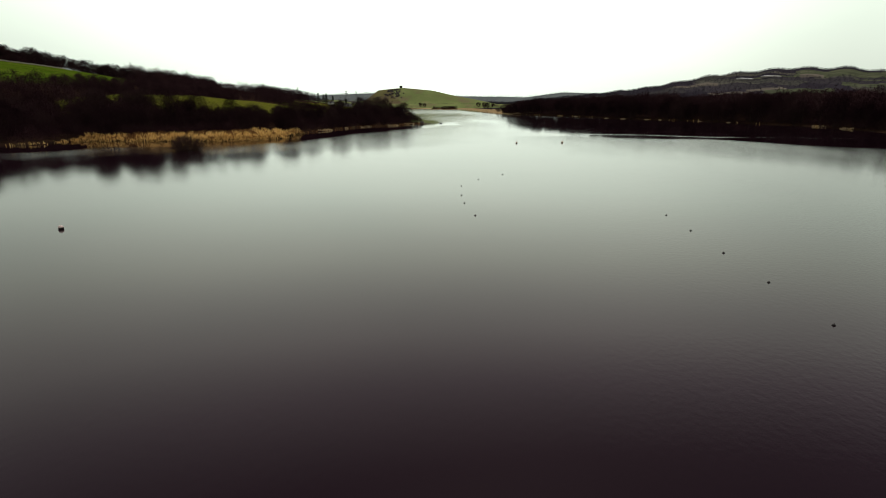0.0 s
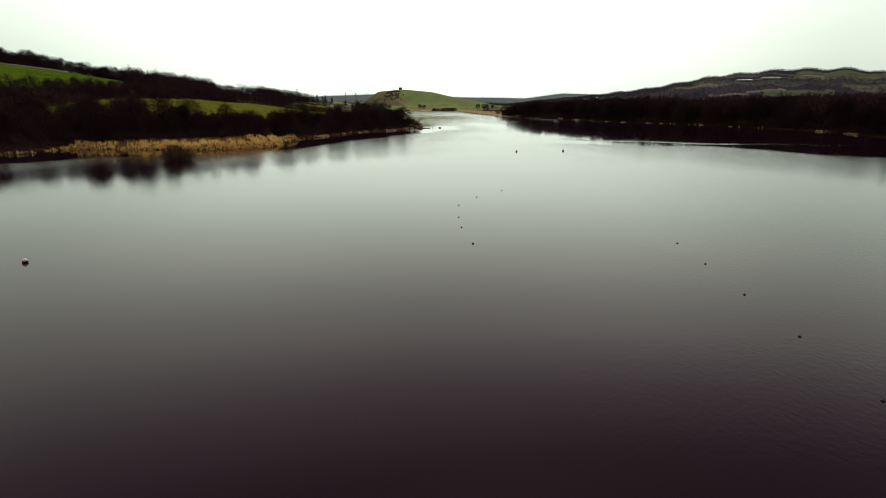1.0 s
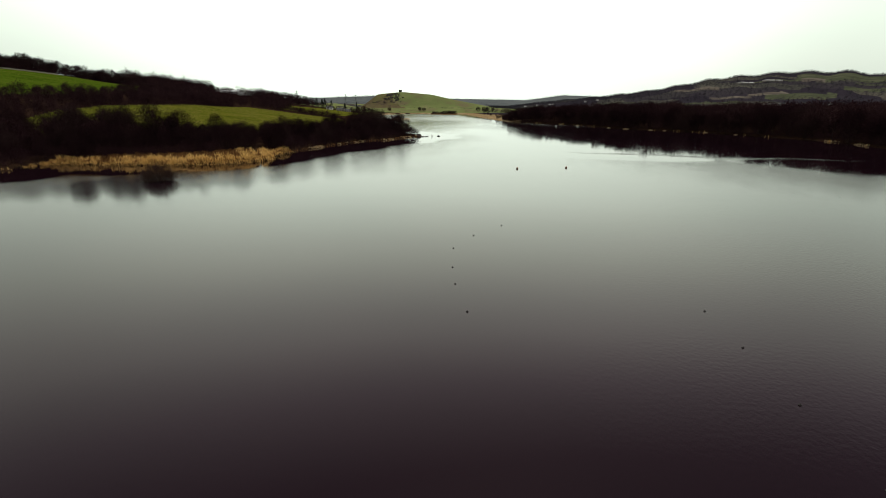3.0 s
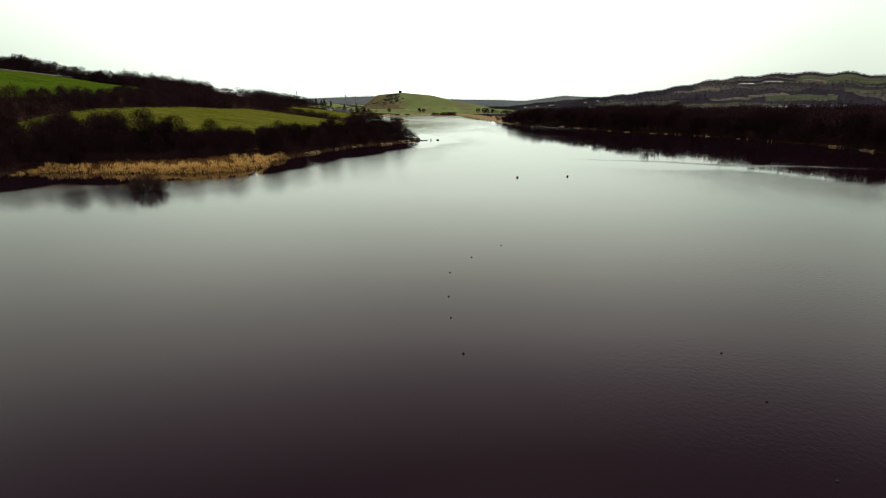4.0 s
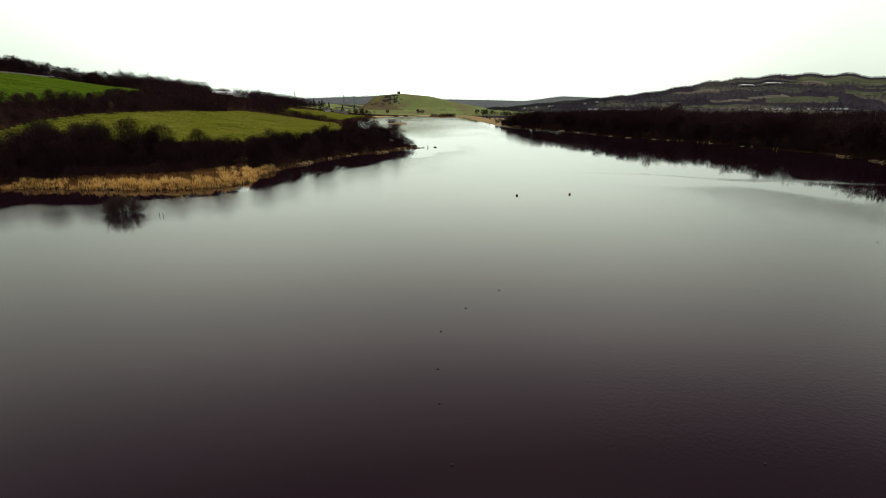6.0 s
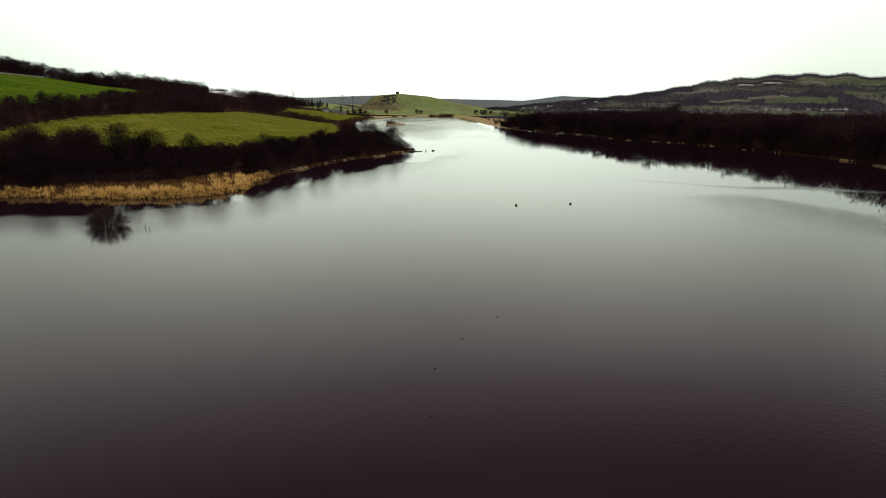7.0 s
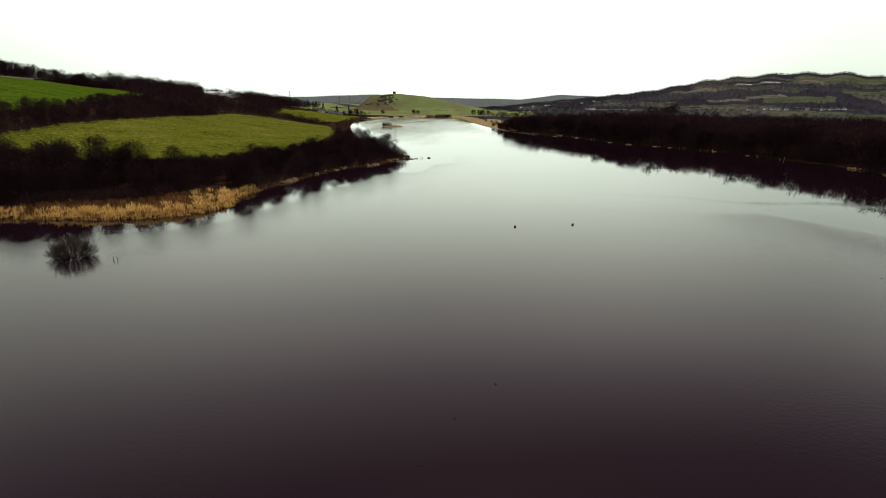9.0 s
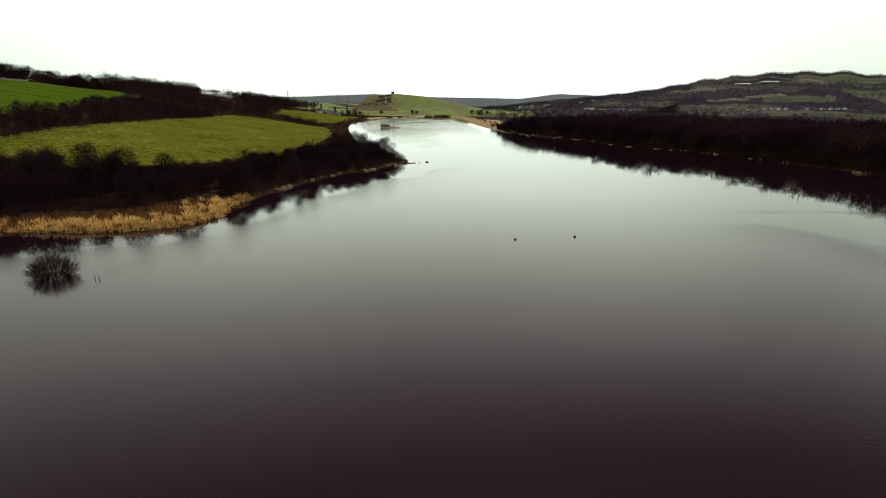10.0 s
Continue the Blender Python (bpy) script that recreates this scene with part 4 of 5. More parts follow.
def tufted(poly, lo, hi, tufts, each, radius, front=0.0):
    """Blades gathered in tufts, thinning away from the water where front is set."""
    pick = in_band(poly, lo, hi)

    def spots_fn(rng, count):
        x, y = pick(rng, tufts * 2)
        if front:
            sd = lake_sd(x, y)
            keep = (rng.uniform(0, 1, len(x)) < np.clip(1.25 - sd / front, 0.12, 1)) & (np.sin(x * 0.45 + 0.6) * np.sin(y * 0.6 + x * 0.2) > -0.12 - (sd < 2.6))
            keep &= (x > -84) | (sd < np.interp(x, (-108, -84), (3.0, 6.5)))
            x, y = x[keep], y[keep]
        else:
            keep = (x > -86) | (lake_sd(x, y) < np.interp(x, (-112, -86), (6, 15)))
            x, y = x[keep], y[keep]
        x, y = x[:tufts], y[:tufts]
        x, y = np.repeat(x, each), np.repeat(y, each)
        return x + rng.normal(0, radius, len(x)), y + rng.normal(0, radius, len(y))
    return spots_fn


REED_BACK = [(-124, 118), (-119, 120), (-117, 129), (-96, 131), (-84, 132), (-80, 138), (-82, 150), (-100, 150), (-124, 140)]
wood_mass("thicket", "dark leafless scrub pressing on the back of the reed bed", scatter(REED_BACK, 2.4, 131, lambda x, y, s: s > (11.0 if x > -84 else 4.5 if x < -108 else 4.5 + (x + 108) * 0.27), 9000, 130), BUSH, 0.22, 0.42, [M_BARK, M_TWIG_FAR], 132)
blades("reed_bed", "broad bed of dry golden reeds at the water's edge", tufted(REEDBED, -0.6, 13, 820, 30, 0.32, 5.5), 0, 0.8, 1.7, M_REED, 31, 0.09, True)
# dark strip of stems added for the shade along the bed's front
blades("wet_reed_stems", "old wet reed stems painted near-black for the shade at the water line", in_band(REEDBED, -1.0, 0.05), 5200, 0.4, 0.9, M_SHADEDREED, 39, 0.08)
blades("sedge_patch", "brown sedge growing among the golden reeds", tufted(REEDBED, 1.0, 17, 900, 20, 0.4), 0, 0.5, 1.1, M_SEDGE, 32, 0.10)
FRINGE = [(-72, 164), (-72, 205), (-66, 226), (-56, 250), (-50, 268), (-36, 268), (-36, 240), (-50, 165)]
blades("reed_fringe", "narrow fringe of dry reeds below the bank trees", in_band(FRINGE, -0.3, 2.6, 0.38), 3600, 0.15, 0.5, M_PALEREED, 33, 0.22)
blades("sedge_fringe", "dead brown sedge along the foot of the bank", in_band(FRINGE, -0.2, 3.0, 0.0), 1200, 0.2, 0.6, M_SEDGE, 38, 0.10)
WESTEDGE = [(-150, 70), (-112, 108), (-114, 122), (-126, 122), (-160, 75)]
blades("reed_fringe", "short dry reeds on a shaded bank", in_band(WESTEDGE, -0.3, 2.0, 0.35), 900, 0.3, 0.7, M_REED, 34, 0.10)
EASTEDGE = [(120, 90), (128, 290), (60, 400), (0, 500), (20, 520), (70, 460), (110, 360), (150, 290), (160, 90)]
blades("reed_fringe", "patches of dry reeds along the foot of the east wood", in_band(EASTEDGE, -0.5, 1.8, 0.40), 2600, 0.4, 1.0, M_REED, 35, 0.18)
EASTBANK = [(130, 222), (132, 256), (150, 256), (150, 222)]
blades("reed_fringe", "bank of dry tan reeds in front of the east wood", in_band(EASTBANK, -0.6, 1.6, 0.35), 420, 0.25, 0.7, M_PALEREED, 135, 0.18)


def reed_clump(x, y, r, h, seed):
    """A rounded stool of pale dead reeds on the shore."""
    rng = np.random.default_rng(seed)
    n = 260
    a, q = rng.uniform(0, 6.283, n), np.sqrt(rng.uniform(0, 1, n))
    px, py = np.cos(a) * q * r, np.sin(a) * q * r * 0.6
    hh = h * (1 - 0.6 * q ** 2) * rng.uniform(0.6, 1.1, n)
    wx, wy = np.cos(a + 1.57) * 0.12, np.sin(a + 1.57) * 0.12
    v = np.empty((n, 3, 3))
    v[:, 0] = np.stack([px - wx, py - wy, np.full(n, -0.3)], 1)
    v[:, 1] = np.stack([px + wx, py + wy, np.full(n, -0.3)], 1)
    v[:, 2] = np.stack([px * 1.25 + rng.normal(0, 0.2, n), py * 1.25 + rng.normal(0, 0.2, n), hh], 1)
    ob = new("reed_clump", mesh_from("reed_clump", v.reshape(-1, 3), np.arange(n * 3).reshape(-1, 3), [M_PALEREED]))
    ob.location = (x, y, max(0.0, ground_z(x, y)))
    tagged(ob, "pale clump of dead reeds at the foot of the east wood", "reeds", "reed clumps on the east shore")


for k, (cx, cy, cr, ch) in enumerate(((55.5, 421, 1.8, 1.2), (71.0, 377.5, 2.0, 1.0), (79.0, 362.0, 2.4, 1.5), (91.5, 349.5, 1.8, 1.0), (98.0, 343.0, 1.2, 1.1), (114.0, 320.0, 1.6, 0.8), (122.0, 300.0, 1.2, 0.8), (45.5, 446.5, 1.8, 1.1))):
    reed_clump(cx, cy, cr * 0.75, ch * 0.5, 140 + k)
plant(SCRUB, [(-72.5, 150.5)], 0.2, 0.22, "bushes in the reed bed", 151)
HEAD = [(0, 500), (30, 520), (0, 620), (-20, 760), (-50, 900), (-80, 980), (-100, 980), (-60, 800), (-40, 680), (-14, 570)]
blades("marsh_reeds", "pale dry reeds on the flat marsh at the head of the lake", in_band(HEAD, -0.5, 40), 9000, 0.3, 0.7, M_PALEREED, 36, 0.30)
plant(SCRUB, [(4, 520), (12, 530), (-2, 548), (20, 545), (-8, 600), (0, 585), (28, 530), (-28, 772), (-22, 709), (-14, 674), (-5, 598), (-10, 588), (-3, 545), (2, 612), (6, 640), (14, 600), (-34, 800)], 0.30, 0.62, "bushes on the marsh", 37)

# ---- grass tussocks on the near pasture ----
def tussocks(name, label, poly, count, mat, seed):
    rng = np.random.default_rng(seed)
    xs, ys = [p[0] for p in poly], [p[1] for p in poly]
    x, y = rng.uniform(min(xs), max(xs), count * 4), rng.uniform(min(ys), max(ys), count * 4)
    patchy = np.sin(x * 0.13 + 1) * np.sin(y * 0.09) + 0.6 * np.sin(x * 0.4 + y * 0.3)
    ok = within(poly, x, y) & (patchy + rng.normal(0, 0.7, len(x)) > 0.1)
    x, y = x[ok][:count], y[ok][:count]
    z, n = height(x, y), len(x)
    r, h, a = rng.uniform(0.4, 1.0, n), rng.uniform(0.08, 0.22, n), rng.uniform(0, 6.28, n)
    v = np.empty((n, 5, 3))
    for k in range(4):
        v[:, k] = np.stack([x + np.cos(a + k * 1.571) * r, y + np.sin(a + k * 1.571) * r, z - 0.05], 1)
    v[:, 4] = np.stack([x + rng.normal(0, 0.1, n), y + rng.normal(0, 0.1, n), z + h], 1)
    base = np.arange(n)[:, None] * 5
    tris = np.concatenate([base + np.array([[k, (k + 1) % 4, 4]]) for k in range(4)])
    tagged(new(name, mesh_from(name, v.reshape(-1, 3), tris, [mat])), label, "grass", kind="stuff")


M_TUSSOCK = varied("tussock_grass", [(0.060, 0.076, 0.008), (0.105, 0.108, 0.015), (0.165, 0.145, 0.038)], 9.0, 1.5, 0.95, 0, 0.0, "island")
tussocks("grass_tussocks", "rough tussocks of winter grass on the pasture", LOWER_FIELD, 11000, M_TUSSOCK, 61)
tussocks("grass_tussocks", "rough tussocks of winter grass on the upper pasture", UPPER_FIELD, 1500, M_TUSSOCK, 62)

# ---- things in and by the water ----


def willow_bush(x, y):
    random.seed(81)
    w = Wood()
    for s in range(170):
        az, up = random.uniform(0, 6.28), random.uniform(0.10, 1.0)
        side = math.sqrt(1 - up * up)
        k = random.uniform(0.72, 1.0) * (1 + 0.12 * math.sin(3 * az + 1) * side)
        tip = Vector((math.cos(az) * side * 4.1 * k, math.sin(az) * side * 3.4 * k, 0.25 + up * 3.5 * k))
        foot = Vector((tip.x * random.uniform(0.10, 0.42), tip.y * random.uniform(0.10, 0.42), -0.3))
        bow = foot.lerp(tip, 0.5) + Vector((tip.x * 0.12, tip.y * 0.12, -0.25))
        stem = [foot, foot.lerp(bow, 0.6), bow.lerp(tip, 0.3), tip]
        w.tube(stem, [0.028, 0.022, 0.015, 0.005], 4)
        for t in range(20):
            p, dd = along(stem, random.uniform(0.35, 1))
            dd = (dd * 1.2 + Vector((random.gauss(0, 0.35), random.gauss(0, 0.35), random.gauss(0.15, 0.25)))).normalized()
            w.twig(p, dd, random.uniform(0.4, 0.95), 0.035)
    for s in range(3000):
        az, up = random.uniform(0, 6.28), random.uniform(0.05, 1.0)
        side = math.sqrt(1 - up * up)
        k = random.uniform(0.5, 0.92) * (1 + 0.12 * math.sin(3 * az + 1) * side)
        p = Vector((math.cos(az) * side * 3.9 * k, math.sin(az) * side * 3.2 * k, 0.15 + up * 3.2 * k))
        dd = (p.normalized() + Vector((random.gauss(0, 0.3), random.gauss(0, 0.3), random.gauss(0.3, 0.3)))).normalized()
        w.twig(p, dd, random.uniform(0.35, 0.7), 0.04)
    root = empty("willow_bush", x, y, 0)
    sv, sf, cv, cf = w.arrays()
    for name, v, f, m in (("stems", sv, sf, M_BARK), ("crown", cv, cf, M_WILLOW)):
        new(name, mesh_from(name, v, f, [m], smooth=name == "stems")).parent = root
    tagged(root, "leafless willow bush standing alone in the shallow water", "bush")


willow_bush(-69.3, 104.2)


def mooring_buoy(x, y, r, cap, label):
    root = empty("mooring_buoy", x, y, 0)
    bm = bmesh.new()
    lathe(bm, [(r * 0.3, -r * 0.5), (r * 0.7, -r * 0.25), (r * 0.92, 0.05 * r), (r * 1.0, r * 0.45), (r * 0.99, r * 0.56)], 18)
    part("float", bm, M_BUOY_DARK, root, "underside painted dark for its shadow side")
    bm = bmesh.new()
    lathe(bm, [(r * 0.995, r * 0.54), (r * 0.93, r * 0.95), (r * 0.68, r * 1.28), (r * 0.36, r * 1.47), (r * 0.12, r * 1.52)], 18)
    part("cap", bm, cap, root, "sun-faded plastic cap")
    bm = bmesh.new()
    rod(bm, (-r * 0.16, 0, r * 1.45), (-r * 0.16, 0, r * 1.7), r * 0.05, r * 0.05)
    rod(bm, (r * 0.16, 0, r * 1.45), (r * 0.16, 0, r * 1.7), r * 0.05, r * 0.05)
    rod(bm, (-r * 0.2, 0, r * 1.7), (r * 0.2, 0, r * 1.7), r * 0.05, r * 0.05)
    part("mooring_eye", bm, M_STEEL, root)
    tagged(root, label, "buoy", "mooring buoys")


mooring_buoy(-35.6, 36.9, 0.205, M_BUOY_PALE, "round white-topped mooring buoy floating on open water")
mooring_buoy(3.2, 134.5, 0.25, M_BUOY_RED, "round faded orange mooring buoy with a dark underside")
mooring_buoy(15.25, 138.0, 0.25, M_BUOY_RED, "round faded orange mooring buoy with a dark underside")


def marker_float():
    root = empty("marker_float", -2.1, 46.4, 0)
    bm = bmesh.new()
    lathe(bm, [(0.02, -0.08), (0.07, -0.05), (0.09, 0.0), (0.08, 0.05), (0.045, 0.08), (0.025, 0.09)], 12)
    part("float", bm, M_FLOAT, root)
    bm = bmesh.new()
    rod(bm, (0, 0, 0.085), (0, 0, 0.13), 0.016, 0.012, 6)
    part("neck", bm, M_FLOAT, root)
    return tagged(root, "small dark lane-marker float on the water", "float", "lane markers")


mark = marker_float()
for fx, fy in ((-3.6, 52.2), (-4.3, 56.7), (-4.9, 63.2), (-3.1, 68.8), (0.1, 74.3), (15.5, 48.8), (15.7, 43.0), (15.75, 36.7), (15.9, 30.8), (16.0, 25.0),
               (64.0, 159.0), (56.5, 131.5), (55.5, 121.0), (56.0, 110.0), (56.5, 102.5)):
    copy_thing(mark, pose(fx, fy, -0.02, 0, 0, fx * 37))


def stake(x, y, h, lean, r=0.06):
    root = empty("wooden_stake", x, y, 0)
    bm = bmesh.new()
    pts = [Vector((lean * (k / 4) ** 2, 0, -0.5 + (h + 0.5) * k / 4)) for k in range(5)]
    for a, b in zip(pts, pts[1:]):
        rod(bm, a, b, r, r * 0.92, 6)
    part("post", bm, M_OLDWOOD, root)
    tagged(root, "weathered wooden stake standing in the shallows", "post", "stakes in the water")


for sx, sy, sh, sl in ((-61.2, 103.2, 0.65, 0.08), (-60.2, 103.0, 0.6, -0.16), (-40.2, 257.6, 0.5, 0.0), (-39.2, 258.2, 0.4, 0.05), (-38.2, 259.0, 0.7, 0.0), (-36.8, 260.5, 1.0, 0.05),
                       (-36.2, 260.8, 0.6, 0.0)):
    stake(sx, sy, sh, sl, 0.09 if sy > 200 else 0.05)


def rock(x, y, z, sx, sy, sz, seed):
    bm = bmesh.new()
    bmesh.ops.create_icosphere(bm, subdivisions=2, radius=1)
    for v in bm.verts:
        k = 1 + 0.25 * noise.noise(v.co * 1.7 + Vector((seed, 0, 0)))
        v.co = Vector((v.co.x * sx * k, v.co.y * sy * k, v.co.z * sz * k))
    me = bpy.data.meshes.new("boulder")
    bm.to_mesh(me)
    bm.free()
    me.materials.append(M_ROCK)
    ob = new("boulder", me)
    ob.location = (x, y, z)
    tagged(ob, "dark boulder breaking the lake surface off the point", "rock", "boulders off the point")


rock(-33.4, 262.6, 0.0, 0.8, 0.5, 0.45, 1)
rock(-40.6, 257.0, 0.0, 1.3, 0.4, 0.3, 4)
rock(-38.8, 258.4, 0.0, 1.0, 0.4, 0.25, 5)
rock(-42.5, 257.5, 0.2, 1.0, 0.7, 0.5, 2)
rock(-43.5, 262.0, 0.3, 1.6, 1.2, 1.0, 3)


def islet(x, y, a, b, name, label):
    bm = bmesh.new()
    bmesh.ops.create_circle(bm, cap_ends=True, segments=36, radius=1)
    ring = list(bm.verts)
    r = bmesh.ops.extrude_face_region(bm, geom=list(bm.faces))
    up = [v for v in r["geom"] if isinstance(v, bmesh.types.BMVert)]
    for v in ring:
        v.co = Vector((v.co.x * a, v.co.y * b, -0.5))
    for v in up:
        k = 0.86 + 0.1 * math.sin(v.co.x * 7)
        v.co = Vector((v.co.x * a * k, v.co.y * b * k, 0.3 + 0.1 * math.sin(v.co.y * 9)))
    me = bpy.data.meshes.new(name)
    bm.to_mesh(me)
    bm.free()
    me.materials.append(M_ROUGH)
    ob = new(name, me)
    ob.location = (x, y, 0)
    return tagged(ob, label, "island")


islet(-119, 572, 12, 9, "reed_islet", "low islet of pale dry reeds in the lake")
islet(-112, 915, 25, 16, "wooded_islet", "low islet covered by dark bushes")


def disc(cx, cy, a, b):
    def spots_fn(rng, count):
        t, r = rng.uniform(0, 6.283, count), np.sqrt(rng.uniform(0, 1, count))
        return cx + np.cos(t) * r * a, cy + np.sin(t) * r * b
    return spots_fn


def islet_blades(name, label, fn, count, lo, hi, mat, seed, width):
    ob = blades(name, label, fn, count, lo, hi, mat, seed, width)
    ob.location.z = 0.55
    return ob


islet_blades("islet_reeds", "pale dry reeds covering the islet", disc(-118, 572, 10, 7.5), 2600, 0.35, 0.95, M_PALEREED, 41, 0.25)
islet_blades("islet_reeds", "brown sedge fringing the dark islet", disc(-112, 915, 24, 15), 1500, 0.8, 1.5, M_SEDGE, 42, 0.3)


def islet_scrub(name, label, cx, cy, a, b, n, lo, hi, seed, mats):
    random.seed(seed)
    places = []
    for _ in range(n):
        t, r = random.uniform(0, 6.28), math.sqrt(random.random())
        places.append((cx + math.cos(t) * r * a, cy + math.sin(t) * r * b, 0.3))
    tagged(new(name, mass_mesh(name, places, LOWSCRUB, lo, hi, mats)), label, "bushes", kind="stuff")


islet_scrub("islet_bushes", "dark leafless bushes covering the islet", -112, 915, 22, 12, 40, 0.4, 0.62, 43, [M_BARK, M_TWIG_FAR])
islet_scrub("islet_bushes", "small dark bushes at one end of the reed islet", -125, 572, 5.5, 5, 12, 0.18, 0.42, 44, [M_BARK, M_TWIG_FAR])
for k, (ix, iy, ih) in enumerate(((-124, 571, 3.2), (-121, 570, 4.2), (-115, 571, 3.4), (-118, 569, 2.6))):
    root = empty("dead_stump", ix, iy, 0.2)
    bm = bmesh.new()
    rod(bm, (0, 0, 0), (0.3 * (-1) ** k, 0, ih), 0.42, 0.28, 6)
    trunk = part("trunk", bm, M_OLDWOOD, root)
    bm = bmesh.new()
    rod(bm, (0, 0, ih * 0.6), (-0.7 * (-1) ** k, 0.2, ih * 0.95), 0.1, 0.05, 5)
    part("branch", bm, M_OLDWOOD, root)
    tagged(root, "dead broken stump on the reed islet", "stump", "stumps on the islet")

# ---- the tower on the hill ----


def hill_tower(x, y):
    root = empty("hill_tower", x, y, ground_z(x, y) - 0.3, 10)
    R, H, n = 3.4, 4.6, 8
    for k in range(n):
        a0, a1 = 2 * math.pi * k / n, 2 * math.pi * (k + 1) / n
        p0, p1 = Vector((R * math.cos(a0), R * math.sin(a0), 0)), Vector((R * math.cos(a1), R * math.sin(a1), 0))
        u, L = (p1 - p0).normalized(), (p1 - p0).length
        m = Matrix.Translation(p0) @ Matrix(((u.x, -u.y, 0, 0), (u.y, u.x, 0, 0), (0, 0, 1, 0), (0, 0, 0, 1)))
        bm = bmesh.new()
        t = 0.6
        holes = ((0, L, 0, H),) if k % 2 else ((0, L * 0.36, 0, H), (L * 0.64, L, 0, H), (L * 0.36, L * 0.64, 0, 0.9), (L * 0.36, L * 0.64, 2.6, H))
        for x0, x1, z0, z1 in holes:
            box(bm, x0, x1, 0, t, z0, z1)
        bmesh.ops.transform(bm, matrix=m, verts=bm.verts)
        part("wall_panel", bm, M_STONE, root)
    bm = bmesh.new()
    lathe(bm, [(R * 1.03, H), (R * 1.07, H + 0.2), (R * 1.07, H + 0.45), (R * 0.9, H + 0.5)], 8)
    part("cornice", bm, M_STONE, root)
    for k in range(n):
        a = 2 * math.pi * (k + 0.5) / n
        bm = bmesh.new()
        box(bm, -0.3, 0.3, -0.45, 0.45, H + 0.4, H + 1.2)
        bmesh.ops.transform(bm, matrix=Matrix.Rotation(a, 4, "Z") @ Matrix.Translation((R * 0.93, 0, 0)), verts=bm.verts)
        part("merlon", bm, M_STONE, root)
    tagged(root, "ruined octagonal stone tower on a green hilltop", "tower")


hill_tower(-249, 1195)

# outcrops and gorse on the hill's south face
random.seed(51)
for k in range(70):
    if k < 52:
        bx, by = random.gauss(-259, 9), random.uniform(1136, 1172)
    else:
        t = random.random()
        bx, by = -262 - 46 * t + random.gauss(0, 4), 1158 - 26 * t + random.gauss(0, 3)
    bm = bmesh.new()
    bmesh.ops.create_icosphere(bm, subdivisions=3, radius=1)
    s = random.uniform(0.7, 2.2) if k < 52 else random.uniform(0.5, 1.3)
    for v in bm.verts:
        v.co *= 1 + 0.5 * noise.noise(v.co * 1.4 + Vector((k * 3, 0, 0))) + 0.25 * noise.noise(v.co * 4 + Vector((0, k * 3, 0)))
        v.co = Matrix.Rotation(radians(28), 3, "Z") @ Vector((v.co.x * s * 1.25, v.co.y * s * 0.9, v.co.z * s * 0.9))
    me = bpy.data.meshes.new("outcrop")
    bm.to_mesh(me)
    bm.free()
    me.materials.append(M_ROCK)
    ob = new("outcrop", me)
    ob.location = (bx, by, ground_z(bx, by))
    tagged(ob, "dark rock outcrop on the steep hillside", "rock", "outcrops on the hill")
GORSE = [(-330, 1085), (-300, 1170), (-240, 1165), (-220, 1110), (-190, 1100), (-60, 1060), (-60, 1085), (-190, 1130), (-320, 1150)]
wood_mass("gorse", "dark gorse bushes dotted over the hillside", scatter(GORSE, 5.0, 52, lambda x, y, s: noise.noise(Vector((x * 0.05, y * 0.05, 1))) > -0.05, 6000, 150), CLUMPS, 0.16, 0.42, [M_BARK, M_HILLWOOD_HAZE], 53)
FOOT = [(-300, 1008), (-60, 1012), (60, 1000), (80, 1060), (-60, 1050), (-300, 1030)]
wood_mass("hedgerow", "dark hedge bushes along the foot of the hill", scatter(FOOT, 14.0, 54, None, 2000, 34), CLUMPS, 0.25, 0.55, [M_BARK, M_HILLWOOD_HAZE], 55)
plant(DOME, [(-240, 1040), (-176, 1036), (-168, 1038), (-262, 960), (-268, 948), (-276, 940), (-58, 1036), (-40, 1030), (-28, 1034), (-46, 1028)], 0.8, 1.25, "single trees by the head of the lake", 56)


# hedges and conifers round the small field
LANE = [(-300, 648), (-262, 622), (-215, 566), (-180, 540), (-176, 532), (-212, 556), (-258, 612), (-300, 636)]
wood_mass("hedge", "dark leafless hedge running down to the marsh", scatter(LANE, 3.0, 91, None, 9000, 80), BUSH, 0.45, 0.8, [M_BARK, M_TWIG_FAR], 92)
GARDEN = [(-345, 915), (-318, 888), (-255, 876), (-235, 855), (-225, 885), (-250, 925), (-330, 955)]
wood_mass("garden_trees", "leafless garden trees round the cottages", scatter(GARDEN, 8.0, 93, lambda x, y, s: abs(y - 900) > 8 or x > -265, 2000, 40), FAR_TREE, 0.6, 1.0, [M_BARK, M_TWIG_FAR], 94)


def conifer(x, y, h, spread):
    root = empty("conifer", x, y, ground_z(x, y))
    bm = bmesh.new()
    rod(bm, (0, 0, -0.3), (0, 0, h * 0.95), h * 0.02, 0.03, 6)
    part("trunk", bm, M_BARK, root)
    w = Wood()
    for k in range(520):
        t = random.random() ** 0.8
        az = random.uniform(0, 6.28)
        r = spread * (1 - t) * random.uniform(0.2, 1)
        p = Vector((math.cos(az) * r, math.sin(az) * r, h * (0.08 + 0.92 * t)))
        w.twig(p, Vector((math.cos(az), math.sin(az), random.uniform(-0.5, 0.2))).normalized(), spread * 0.35, 0.55)
    v, f, tv, tf = w.arrays()
    new("crown", mesh_from("crown", tv, tf, [M_CONIFER])).parent = root
    tagged(root, "dark evergreen conifer near the cottages", "tree", "conifers")


